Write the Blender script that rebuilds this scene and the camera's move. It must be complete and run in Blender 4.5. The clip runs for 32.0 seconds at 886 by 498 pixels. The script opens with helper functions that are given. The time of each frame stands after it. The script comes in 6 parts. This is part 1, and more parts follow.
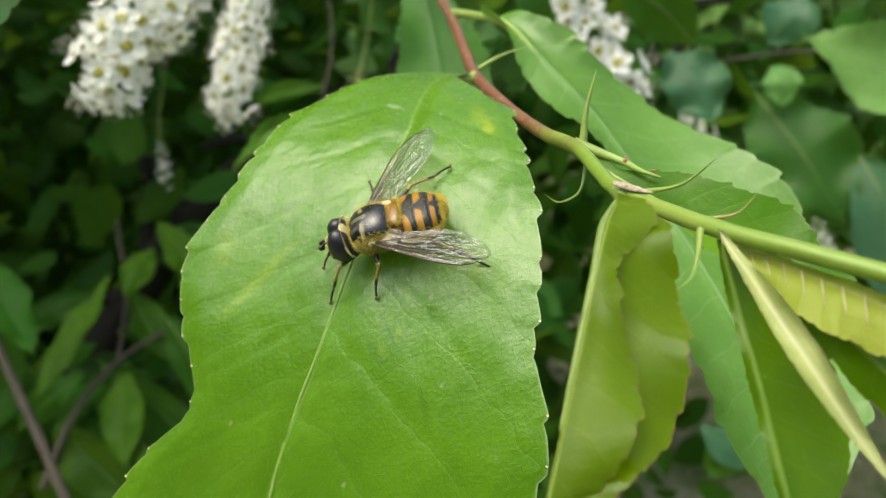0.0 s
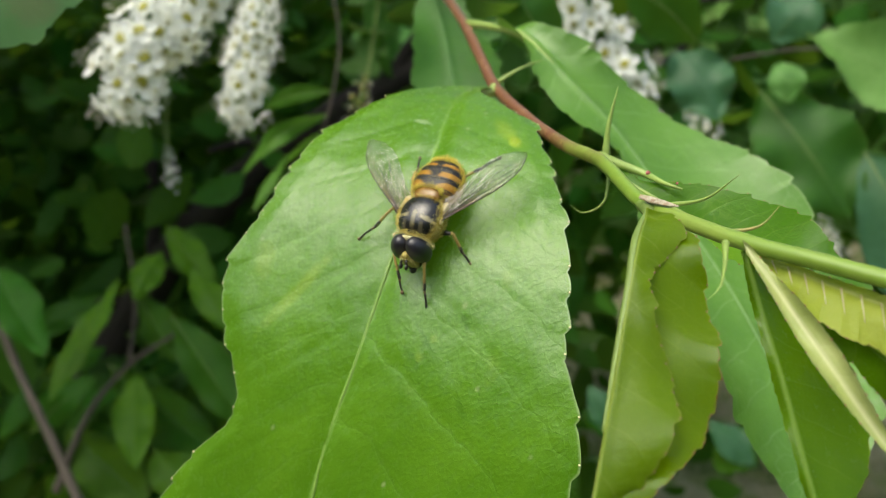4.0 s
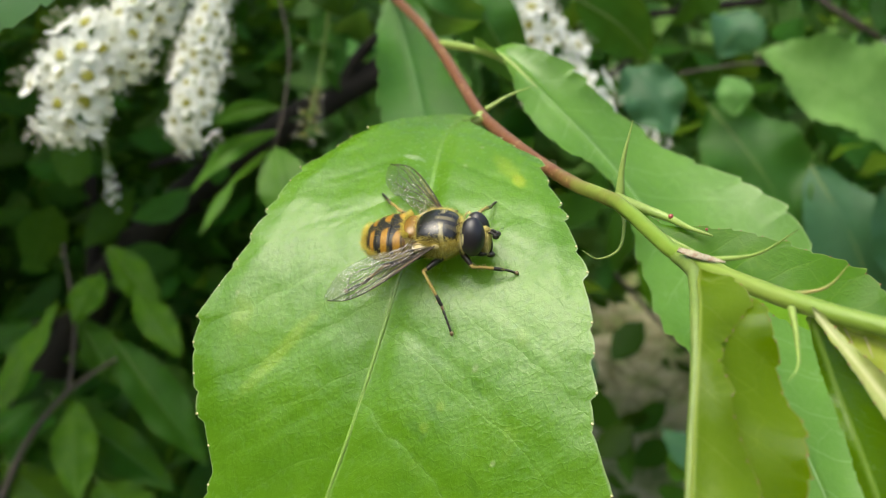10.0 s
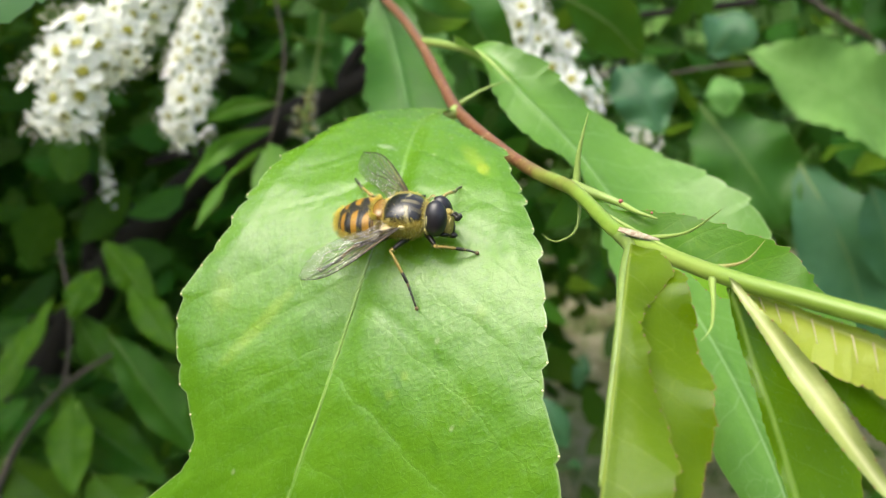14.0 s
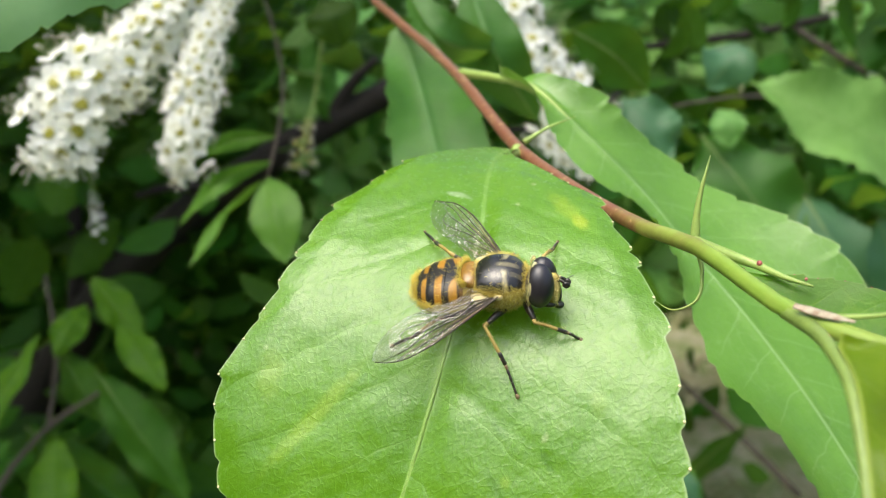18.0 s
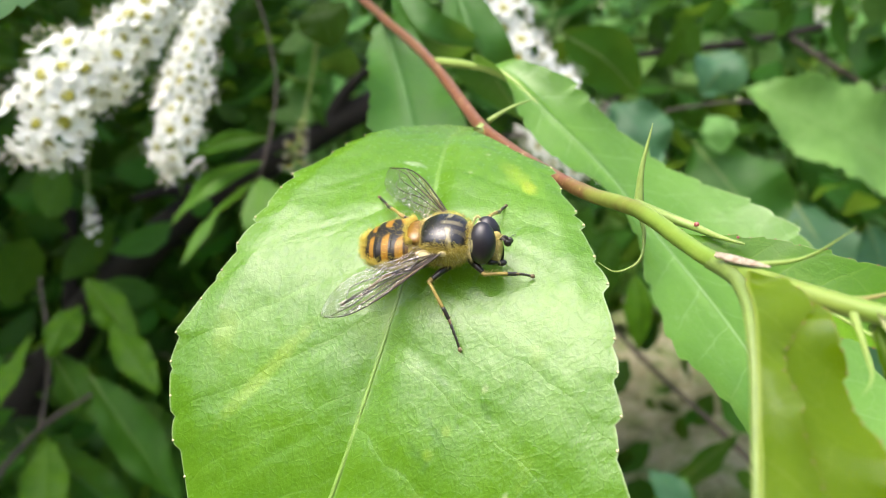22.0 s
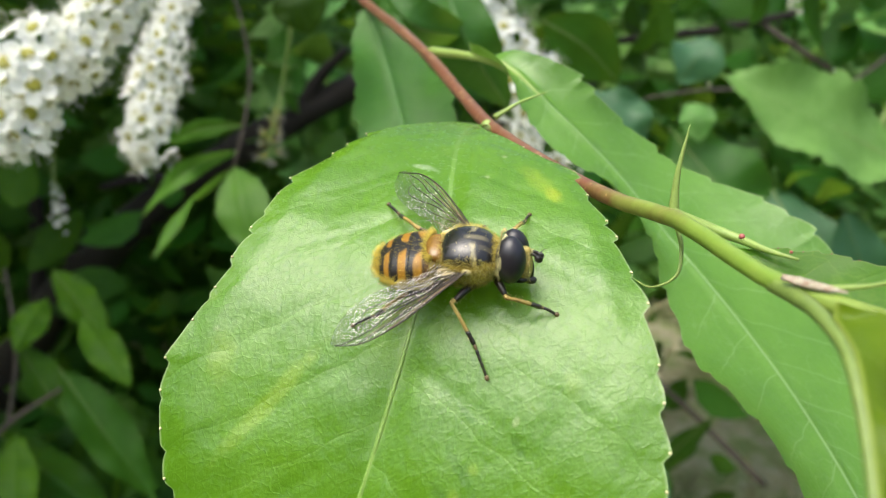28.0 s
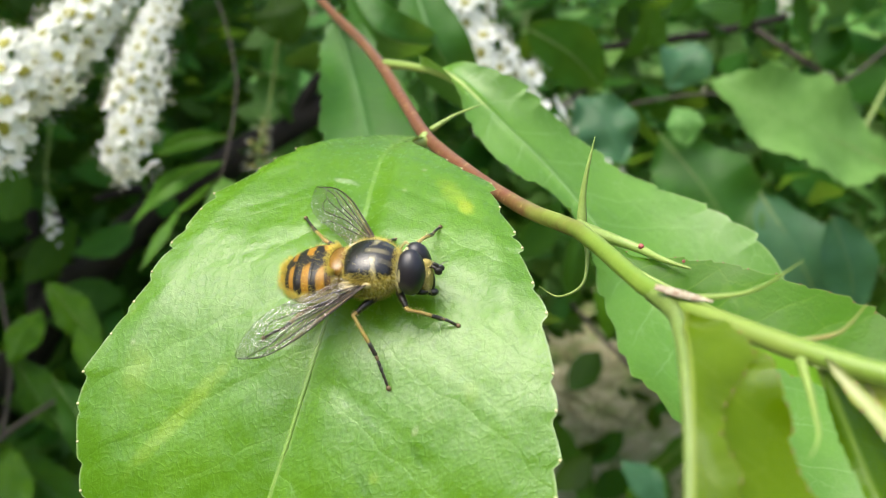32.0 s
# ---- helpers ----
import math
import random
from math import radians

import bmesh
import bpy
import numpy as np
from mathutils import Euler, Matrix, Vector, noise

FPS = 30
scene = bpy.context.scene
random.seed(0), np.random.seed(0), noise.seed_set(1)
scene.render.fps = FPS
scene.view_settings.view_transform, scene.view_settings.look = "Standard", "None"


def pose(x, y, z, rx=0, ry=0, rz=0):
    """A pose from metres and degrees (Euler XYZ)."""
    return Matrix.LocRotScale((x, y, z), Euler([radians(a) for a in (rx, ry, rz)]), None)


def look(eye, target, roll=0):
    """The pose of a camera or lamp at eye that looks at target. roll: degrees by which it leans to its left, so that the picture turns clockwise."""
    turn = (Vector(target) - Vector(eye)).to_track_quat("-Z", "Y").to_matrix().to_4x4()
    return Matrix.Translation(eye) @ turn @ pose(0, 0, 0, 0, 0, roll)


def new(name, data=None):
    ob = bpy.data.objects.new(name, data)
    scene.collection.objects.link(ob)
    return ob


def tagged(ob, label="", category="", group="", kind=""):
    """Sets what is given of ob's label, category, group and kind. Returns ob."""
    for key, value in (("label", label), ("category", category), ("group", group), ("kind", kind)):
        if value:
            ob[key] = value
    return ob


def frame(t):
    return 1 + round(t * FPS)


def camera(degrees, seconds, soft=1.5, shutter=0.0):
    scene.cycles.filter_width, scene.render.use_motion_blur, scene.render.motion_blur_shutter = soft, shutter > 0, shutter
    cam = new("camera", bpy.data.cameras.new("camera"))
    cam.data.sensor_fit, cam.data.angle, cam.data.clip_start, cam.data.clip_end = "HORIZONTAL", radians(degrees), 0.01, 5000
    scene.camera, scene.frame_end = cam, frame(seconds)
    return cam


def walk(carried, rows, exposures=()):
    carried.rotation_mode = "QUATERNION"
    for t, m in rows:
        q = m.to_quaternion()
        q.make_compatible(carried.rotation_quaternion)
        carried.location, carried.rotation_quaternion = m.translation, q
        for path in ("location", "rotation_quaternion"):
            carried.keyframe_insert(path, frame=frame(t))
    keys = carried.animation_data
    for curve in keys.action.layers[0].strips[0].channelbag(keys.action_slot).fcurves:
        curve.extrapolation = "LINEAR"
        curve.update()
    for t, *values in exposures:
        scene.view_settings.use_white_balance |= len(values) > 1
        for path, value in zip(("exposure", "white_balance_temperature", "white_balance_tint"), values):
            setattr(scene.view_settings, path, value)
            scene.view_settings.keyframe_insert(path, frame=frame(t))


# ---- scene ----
# ---- camera and its way ----
cam = camera(61.0, 32.0, soft=1.1)
cam.data.dof.use_dof, cam.data.dof.focus_distance, cam.data.dof.aperture_fstop = True, 0.060, 44.0
ROWS = [
    (0.0, 0.00008, 0.00023, 1.20000, 65.000, 0.000, 0.001),
    (0.5, -0.00302, -0.00145, 1.20335, 64.691, 0.937, -0.233),
    (1.0, -0.00425, -0.00152, 1.20637, 64.148, 0.774, -0.034),
    (1.5, -0.00041, 0.00116, 1.20236, 64.288, 0.497, 0.543),
    (2.0, -0.01103, -0.00097, 1.20720, 63.855, 0.982, -0.122),
    (2.5, -0.00621, -0.00090, 1.20070, 64.621, 1.283, 0.153),
    (3.0, -0.01224, -0.00125, 1.20383, 64.302, 1.295, -0.643),
    (3.5, -0.00195, -0.00128, 1.20138, 64.926, 0.741, 0.187),
    (5.5, -0.00576, -0.00853, 1.21114, 65.005, 0.764, -1.533),
    (6.0, -0.00299, -0.00692, 1.21295, 65.100, 0.544, -1.831),
    (6.5, -0.00613, -0.00568, 1.21315, 65.187, 0.539, -2.260),
    (7.0, -0.00609, -0.00591, 1.20994, 65.627, 0.498, -2.653),
    (7.5, -0.00504, -0.00674, 1.21257, 65.799, 0.439, -2.718),
    (8.0, -0.00469, -0.00244, 1.20978, 65.883, 0.409, -2.858),
    (8.5, -0.00477, 0.00287, 1.20544, 65.931, 0.240, -3.265),
    (9.0, -0.00277, 0.00262, 1.20455, 65.843, 0.299, -3.559),
    (9.5, -0.00445, 0.00609, 1.20489, 65.919, 0.115, -3.752),
    (10.0, -0.00726, 0.00608, 1.20265, 65.755, -0.006, -4.053),
    (10.5, -0.00901, 0.00581, 1.20329, 65.614, -0.069, -4.184),
    (11.0, -0.00894, 0.00559, 1.20382, 65.245, -0.101, -4.246),
    (11.5, -0.00771, 0.00494, 1.20443, 65.211, -0.175, -4.520),
    (12.0, -0.00898, 0.00552, 1.20712, 64.984, -0.166, -4.636),
    (12.5, -0.00833, 0.00435, 1.20215, 65.360, -0.290, -4.661),
    (13.0, -0.00693, 0.00198, 1.20981, 64.977, -0.304, -4.290),
    (13.5, -0.00540, 0.00082, 1.20452, 65.735, -0.328, -4.413),
    (14.0, -0.00475, 0.00084, 1.20315, 65.715, -0.353, -4.119),
    (14.5, -0.00275, 0.00205, 1.20310, 65.697, -0.335, -3.814),
    (16.5, -0.00877, 0.00133, 1.20870, 65.797, 0.138, -3.711),
    (17.0, -0.01099, 0.00349, 1.20227, 66.175, -0.179, -3.866),
    (17.5, -0.00736, 0.00836, 1.20162, 66.429, -0.078, -3.968),
    (18.0, -0.01243, 0.01400, 1.20099, 68.034, -0.529, -5.072),
    (18.5, -0.00789, 0.01314, 1.19809, 68.738, -1.322, -5.448),
    (19.0, -0.00364, 0.00929, 1.19665, 69.203, -0.627, -5.170),
    (19.5, -0.00573, 0.00832, 1.19619, 69.248, -0.629, -4.885),
    (20.0, -0.00770, 0.01026, 1.19771, 69.068, -0.930, -5.203),
    (20.5, -0.00953, 0.01100, 1.19736, 69.057, -0.761, -5.120),
    (21.0, -0.00994, 0.01177, 1.19768, 68.816, -0.889, -5.569),
    (21.5, -0.00800, 0.01120, 1.19762, 68.789, -1.315, -5.195),
    (22.0, -0.00876, 0.01043, 1.19823, 68.677, -0.960, -5.063),
    (22.5, -0.00869, 0.01078, 1.19516, 69.024, -0.682, -5.176),
    (23.0, -0.00811, 0.01051, 1.19616, 68.729, -0.636, -5.044),
    (23.5, -0.01011, 0.01131, 1.19719, 68.487, -0.647, -4.916),
    (24.0, -0.01024, 0.01161, 1.19730, 68.196, -0.793, -5.012),
    (24.5, -0.00960, 0.01191, 1.19696, 68.207, -0.864, -5.232),
    (26.5, -0.01288, 0.01548, 1.19841, 67.506, -0.458, -6.379),
    (27.0, -0.01028, 0.01525, 1.19684, 67.898, -1.406, -6.492),
    (27.5, -0.01061, 0.01645, 1.19572, 68.053, -1.700, -6.915),
    (28.0, -0.01167, 0.01693, 1.19805, 67.664, -1.412, -7.099),
    (28.5, -0.01114, 0.01702, 1.19706, 67.536, -1.679, -7.224),
    (29.0, -0.01137, 0.01745, 1.19819, 67.373, -1.858, -7.528),
    (29.5, -0.01120, 0.01824, 1.19604, 67.335, -1.881, -7.802),
    (30.0, -0.01133, 0.01922, 1.19543, 67.378, -2.483, -8.425),
    (30.5, -0.00751, 0.01892, 1.19369, 67.420, -2.659, -8.608),
    (31.0, -0.00727, 0.01772, 1.19496, 67.342, -1.890, -8.672),
    (31.5, -0.00575, 0.01651, 1.19595, 67.867, -2.076, -7.610),
    (32.0, -0.00492, 0.01511, 1.19904, 68.179, -0.731, -7.332),
]
walk(cam, [(t, pose(x, y, z, rx, ry, rz)) for t, x, y, z, rx, ry, rz in ROWS], exposures=((0.0, -0.13, 6510, 2), (2.0, -0.17, 6460, 2), (6.0, -0.35, 6430, -2), (9.0, -0.18, 6510, 1), (11.0, -0.04, 6410, 2), (13.0, 0.18, 6310, 4), (14.5, 0.2, 6350, 4), (17.0, 0.18, 6350, 5), (19.0, 0.1, 6280, 5), (20.0, 0.05, 6250, 4), (22.0, 0.37, 6200, 11), (24.5, 0.43, 6150, 12), (27.0, 0.03, 6200, 5), (29.0, 0.06, 6230, 8), (30.0, 0.39, 6100, 12), (31.0, 0.37, 6150, 11), (32.0, 0.15, 6230, 5)))

# ---- world and light: a bright overcast day in early summer ----
SUN_DIR = Vector((-0.31, -0.14, 0.93)).normalized()
world = bpy.data.worlds.new("world")
scene.world = world
world.use_nodes = True
wn = world.node_tree.nodes
sky = wn.new("ShaderNodeTexSky")
sky.sky_type = "NISHITA"
sky.sun_disc = False
sky.sun_elevation = math.asin(SUN_DIR.z)
sky.sun_rotation = math.atan2(SUN_DIR.x, SUN_DIR.y)
sky.air_density, sky.dust_density, sky.ozone_density = 1.0, 8.0, 1.0
wn["Background"].inputs["Strength"].default_value = 0.29
world.node_tree.links.new(sky.outputs[0], wn["Background"].inputs["Color"])
sun = new("sun", bpy.data.lights.new("sun", "SUN"))
sun.data.energy, sun.data.angle, sun.data.color = 1.5, radians(60), (1.0, 0.97, 0.91)
sun.matrix_world = look(SUN_DIR * 10, (0, 0, 0))


# ---- materials ----
def nodes_of(name):
    m = bpy.data.materials.new(name)
    m.use_nodes = True
    nt = m.node_tree
    return m, nt, nt.nodes["Principled BSDF"], nt.nodes["Material Output"]


def math_node(nt, op, a, b=None, c=None):
    n = nt.nodes.new("ShaderNodeMath")
    n.operation = op
    for i, v in enumerate((a, b, c)):
        if v is None:
            continue
        if isinstance(v, (int, float)):
            n.inputs[i].default_value = v
        else:
            nt.links.new(v, n.inputs[i])
    return n.outputs[0]


def mix_col(nt, fac, a, b, mode="MIX"):
    n = nt.nodes.new("ShaderNodeMix")
    n.data_type, n.blend_type = "RGBA", mode
    for sock, v in ((n.inputs["Factor"], fac), (n.inputs[6], a), (n.inputs[7], b)):
        if isinstance(v, (int, float)):
            sock.default_value = v
        elif isinstance(v, tuple):
            sock.default_value = (*v, 1)
        else:
            nt.links.new(v, sock)
    return n.outputs[2]


def noise_tex(nt, scale, detail=3.0, rough=0.55, vec=None):
    n = nt.nodes.new("ShaderNodeTexNoise")
    n.inputs["Scale"].default_value, n.inputs["Detail"].default_value, n.inputs["Roughness"].default_value = scale, detail, rough
    if vec is not None:
        nt.links.new(vec, n.inputs["Vector"])
    return n.outputs[0]


def smooth(nt, v, lo, hi, to_lo=0.0, to_hi=1.0):
    n = nt.nodes.new("ShaderNodeMapRange")
    n.interpolation_type = "SMOOTHSTEP"
    nt.links.new(v, n.inputs[0])
    for i, x in zip((1, 2, 3, 4), (lo, hi, to_lo, to_hi)):
        n.inputs[i].default_value = x
    return n.outputs[0]


def bump_node(nt, height, strength, dist, normal=None):
    b = nt.nodes.new("ShaderNodeBump")
    b.inputs["Strength"].default_value, b.inputs["Distance"].default_value = strength, dist
    nt.links.new(height, b.inputs["Height"])
    if normal is not None:
        nt.links.new(normal, b.inputs["Normal"])
    return b.outputs[0]


def nt_colour(nt, vec):
    n = nt.nodes.new("ShaderNodeTexNoise")
    n.inputs["Scale"].default_value = 4.0
    nt.links.new(vec, n.inputs["Vector"])
    return n.outputs["Color"]


def leaf_material(name, base, dark, vein, rim, rough=0.32, trans=0.3, spacing=0.55, blotch=(0.35, 0.5, 0.05), blotchy=0.0, glow=(0.3, 0.5, 0.03), relief=1.0, vary=0.0, spec=0.5, specks=0.0, marks=(), loops=0.12):
    """A leaf with midrib, side veins and net veins, laid out on the UV map 'cm' (centimetres along and across the blade) and 'rel' (across, -1 to 1)."""
    m, nt, bsdf, out = nodes_of(name)
    L = nt.links
    uv = nt.nodes.new("ShaderNodeUVMap")
    uv.uv_map = "cm"
    rel = nt.nodes.new("ShaderNodeUVMap")
    rel.uv_map = "rel"
    sep, rsep = nt.nodes.new("ShaderNodeSeparateXYZ"), nt.nodes.new("ShaderNodeSeparateXYZ")
    L.new(uv.outputs[0], sep.inputs[0])
    L.new(rel.outputs[0], rsep.inputs[0])
    u, v, r = sep.outputs[0], math_node(nt, "ABSOLUTE", sep.outputs[1]), math_node(nt, "ABSOLUTE", rsep.outputs[1])
    wob = noise_tex(nt, 1.6, 2.0, 0.5, uv.outputs[0])
    side = math_node(nt, "SIGN", sep.outputs[1])
    ph = math_node(nt, "SUBTRACT", u, math_node(nt, "MULTIPLY", v, 0.55))
    ph = math_node(nt, "ADD", ph, math_node(nt, "MULTIPLY", math_node(nt, "SUBTRACT", wob, 0.5), 0.3))
    ph = math_node(nt, "ADD", ph, math_node(nt, "MULTIPLY", side, 0.13))
    saw = math_node(nt, "ABSOLUTE", math_node(nt, "SUBTRACT", math_node(nt, "FRACT", math_node(nt, "DIVIDE", ph, spacing)), 0.5))
    vline = smooth(nt, saw, 0.0, 0.032, 1.0, 0.0)
    vline = math_node(nt, "MULTIPLY", vline, smooth(nt, r, 0.55, 0.97, 1.0, 0.0))
    mid = smooth(nt, v, 0.010, 0.026, 1.0, 0.0)
    vo = nt.nodes.new("ShaderNodeTexVoronoi")
    vo.feature = "DISTANCE_TO_EDGE"
    vo.inputs["Scale"].default_value = 13.0
    warp = mix_col(nt, 0.12, uv.outputs[0], nt_colour(nt, uv.outputs[0]))
    L.new(warp, vo.inputs["Vector"])
    net = smooth(nt, vo.outputs["Distance"], 0.0, 0.08, 1.0, 0.0)
    big, fine = noise_tex(nt, 1.1, 4.0, 0.6, uv.outputs[0]), noise_tex(nt, 14.0, 4.0, 0.65, uv.outputs[0])
    col = mix_col(nt, smooth(nt, big, 0.3, 0.7), base, dark)
    col = mix_col(nt, math_node(nt, "MULTIPLY", smooth(nt, fine, 0.35, 0.75), 0.25), col, dark)
    if blotchy:
        bl = math_node(nt, "MULTIPLY", smooth(nt, noise_tex(nt, 2.3, 5.0, 0.7, uv.outputs[0]), 0.60, 0.74), blotchy)
        col = mix_col(nt, bl, col, blotch)
    vo2 = nt.nodes.new("ShaderNodeTexVoronoi")
    vo2.feature = "DISTANCE_TO_EDGE"
    vo2.inputs["Scale"].default_value = 3.4
    L.new(mix_col(nt, 0.22, uv.outputs[0], nt_colour(nt, uv.outputs[0])), vo2.inputs["Vector"])
    loop = math_node(nt, "MULTIPLY", smooth(nt, vo2.outputs["Distance"], 0.0, 0.03, 1.0, 0.0), smooth(nt, noise_tex(nt, 1.7, 2.0, 0.5, uv.outputs[0]), 0.40, 0.62))
    col = mix_col(nt, math_node(nt, "MULTIPLY", net, 0.04 + loops * 0.12), col, vein)
    col = mix_col(nt, math_node(nt, "MULTIPLY", loop, loops), col, vein)
    col = mix_col(nt, math_node(nt, "MULTIPLY", vline, 0.16 + loops * 0.8), col, vein)
    col = mix_col(nt, math_node(nt, "MULTIPLY", mid, 0.7), col, vein)
    col = mix_col(nt, math_node(nt, "MULTIPLY", smooth(nt, r, 0.988, 0.999), 0.5), col, rim)
    ragged = math_node(nt, "MULTIPLY", math_node(nt, "SUBTRACT", noise_tex(nt, 9.0, 4.0, 0.7, uv.outputs[0]), 0.5), 3.5) if marks else None
    for mu, mv, short, long, slant, mcol in marks:
        du, dv = math_node(nt, "SUBTRACT", u, mu), math_node(nt, "SUBTRACT", sep.outputs[1], mv)
        ca, sa = math.cos(slant), math.sin(slant)
        e = math_node(nt, "ADD", math_node(nt, "MULTIPLY", du, ca), math_node(nt, "MULTIPLY", dv, sa))
        f = math_node(nt, "ADD", math_node(nt, "MULTIPLY", du, -sa), math_node(nt, "MULTIPLY", dv, ca))
        q = math_node(nt, "ADD", math_node(nt, "POWER", math_node(nt, "ABSOLUTE", math_node(nt, "DIVIDE", e, long)), 2.0), math_node(nt, "POWER", math_node(nt, "ABSOLUTE", math_node(nt, "DIVIDE", f, short)), 2.0))
        q = math_node(nt, "ADD", q, ragged)
        col = mix_col(nt, math_node(nt, "MULTIPLY", smooth(nt, q, 0.0, 1.9, 1.0, 0.0), 0.5), col, mcol)
    if specks:
        sp = nt.nodes.new("ShaderNodeTexVoronoi")
        sp.inputs["Scale"].default_value = 2.6
        L.new(uv.outputs[0], sp.inputs["Vector"])
        sc = nt.nodes.new("ShaderNodeSeparateColor")
        L.new(sp.outputs["Color"], sc.inputs[0])
        dot = math_node(nt, "MULTIPLY", smooth(nt, sp.outputs["Distance"], 0.03, 0.09, 1.0, 0.0), smooth(nt, sc.outputs[0], 0.55, 0.75))
        col = mix_col(nt, math_node(nt, "MULTIPLY", dot, specks * 0.7), col, (0.50, 0.60, 0.28))
    if vary:
        rnd = nt.nodes.new("ShaderNodeObjectInfo").outputs["Random"]
        geo = nt.nodes.new("ShaderNodeNewGeometry").outputs["Random Per Island"]
        k = math_node(nt, "FRACT", math_node(nt, "ADD", rnd, geo))
        hs = nt.nodes.new("ShaderNodeHueSaturation")
        L.new(col, hs.inputs["Color"])
        L.new(math_node(nt, "MULTIPLY_ADD", k, vary, 1.0 - 0.55 * vary), hs.inputs["Value"])
        L.new(math_node(nt, "MULTIPLY_ADD", math_node(nt, "FRACT", math_node(nt, "MULTIPLY", k, 7.3)), 0.035, 0.488), hs.inputs["Hue"])
        col = hs.outputs[0]
    L.new(col, bsdf.inputs["Base Color"])
    L.new(math_node(nt, "MULTIPLY_ADD", fine, 0.2, rough - 0.1), bsdf.inputs["Roughness"])
    bsdf.inputs["Specular IOR Level"].default_value = spec
    # relief: quilted fields between the veins, and a fine grain
    soft_h = math_node(nt, "ADD", math_node(nt, "MULTIPLY", noise_tex(nt, 1.8, 1.0, 0.5, uv.outputs[0]), 2.2), math_node(nt, "MULTIPLY", noise_tex(nt, 6.5, 1.0, 0.5, uv.outputs[0]), 0.45))
    quilt = math_node(nt, "POWER", math_node(nt, "MULTIPLY", saw, 2.0), 0.5)
    h = math_node(nt, "MULTIPLY", quilt, -0.35)
    tiny = noise_tex(nt, 42.0, 3.0, 0.6, uv.outputs[0])
    h = math_node(nt, "ADD", h, math_node(nt, "MULTIPLY", tiny, 0.13))
    h = math_node(nt, "ADD", h, math_node(nt, "MULTIPLY", net, -0.045))
    h = math_node(nt, "ADD", h, soft_h)
    h = math_node(nt, "ADD", h, math_node(nt, "MULTIPLY", fine, 0.42))
    nrm = bump_node(nt, h, 0.5 * relief, 0.0004)
    L.new(nrm, bsdf.inputs["Normal"])
    tr = nt.nodes.new("ShaderNodeBsdfTranslucent")
    L.new(mix_col(nt, 0.5, col, glow), tr.inputs["Color"])
    mx = nt.nodes.new("ShaderNodeMixShader")
    mx.inputs[0].default_value = trans
    L.new(bsdf.outputs[0], mx.inputs[1])
    L.new(tr.outputs[0], mx.inputs[2])
    L.new(mx.outputs[0], out.inputs[0])
    return m


def plain(name, col, rough=0.5, metal=0.0, scale=60.0, var=0.25, bump=0.2, bdist=0.0003, spec=0.5, coat=0.0, col2=None):
    m, nt, bsdf, out = nodes_of(name)
    tc = nt.nodes.new("ShaderNodeTexCoord").outputs["Object"]
    a, b = noise_tex(nt, scale, 4.0, 0.6, tc), noise_tex(nt, scale * 7, 3.0, 0.6, tc)
    other = col2 or tuple(c * (1 - var) for c in col)
    c = mix_col(nt, smooth(nt, a, 0.3, 0.7), col, other)
    c = mix_col(nt, math_node(nt, "MULTIPLY", smooth(nt, b, 0.4, 0.7), 0.4), c, tuple(x * (1 - var) for x in other))
    nt.links.new(c, bsdf.inputs["Base Color"])
    bsdf.inputs["Roughness"].default_value, bsdf.inputs["Metallic"].default_value = rough, metal
    bsdf.inputs["Specular IOR Level"].default_value = spec
    bsdf.inputs["Coat Weight"].default_value = coat
    h = math_node(nt, "ADD", a, math_node(nt, "MULTIPLY", b, 0.5))
    nt.links.new(bump_node(nt, h, bump, bdist), bsdf.inputs["Normal"])
    return m


def petal_material():
    m, nt, bsdf, out = nodes_of("petal_white")
    tc = nt.nodes.new("ShaderNodeTexCoord").outputs["Object"]
    rnd = nt.nodes.new("ShaderNodeObjectInfo").outputs["Random"]
    c = mix_col(nt, smooth(nt, noise_tex(nt, 600, 3, 0.6, tc), 0.3, 0.7), (0.96, 0.97, 0.95), (0.92, 0.94, 0.90))
    c = mix_col(nt, math_node(nt, "MULTIPLY", smooth(nt, rnd, 0.7, 1.0), 0.2), c, (0.80, 0.84, 0.68))
    nt.links.new(c, bsdf.inputs["Base Color"])
    bsdf.inputs["Roughness"].default_value, bsdf.inputs["Specular IOR Level"].default_value = 0.6, 0.25
    tr = nt.nodes.new("ShaderNodeBsdfTranslucent")
    nt.links.new(c, tr.inputs["Color"])
    mx = nt.nodes.new("ShaderNodeMixShader")
    mx.inputs[0].default_value = 0.5
    nt.links.new(bsdf.outputs[0], mx.inputs[1])
    nt.links.new(tr.outputs[0], mx.inputs[2])
    nt.links.new(mx.outputs[0], out.inputs[0])
    return m


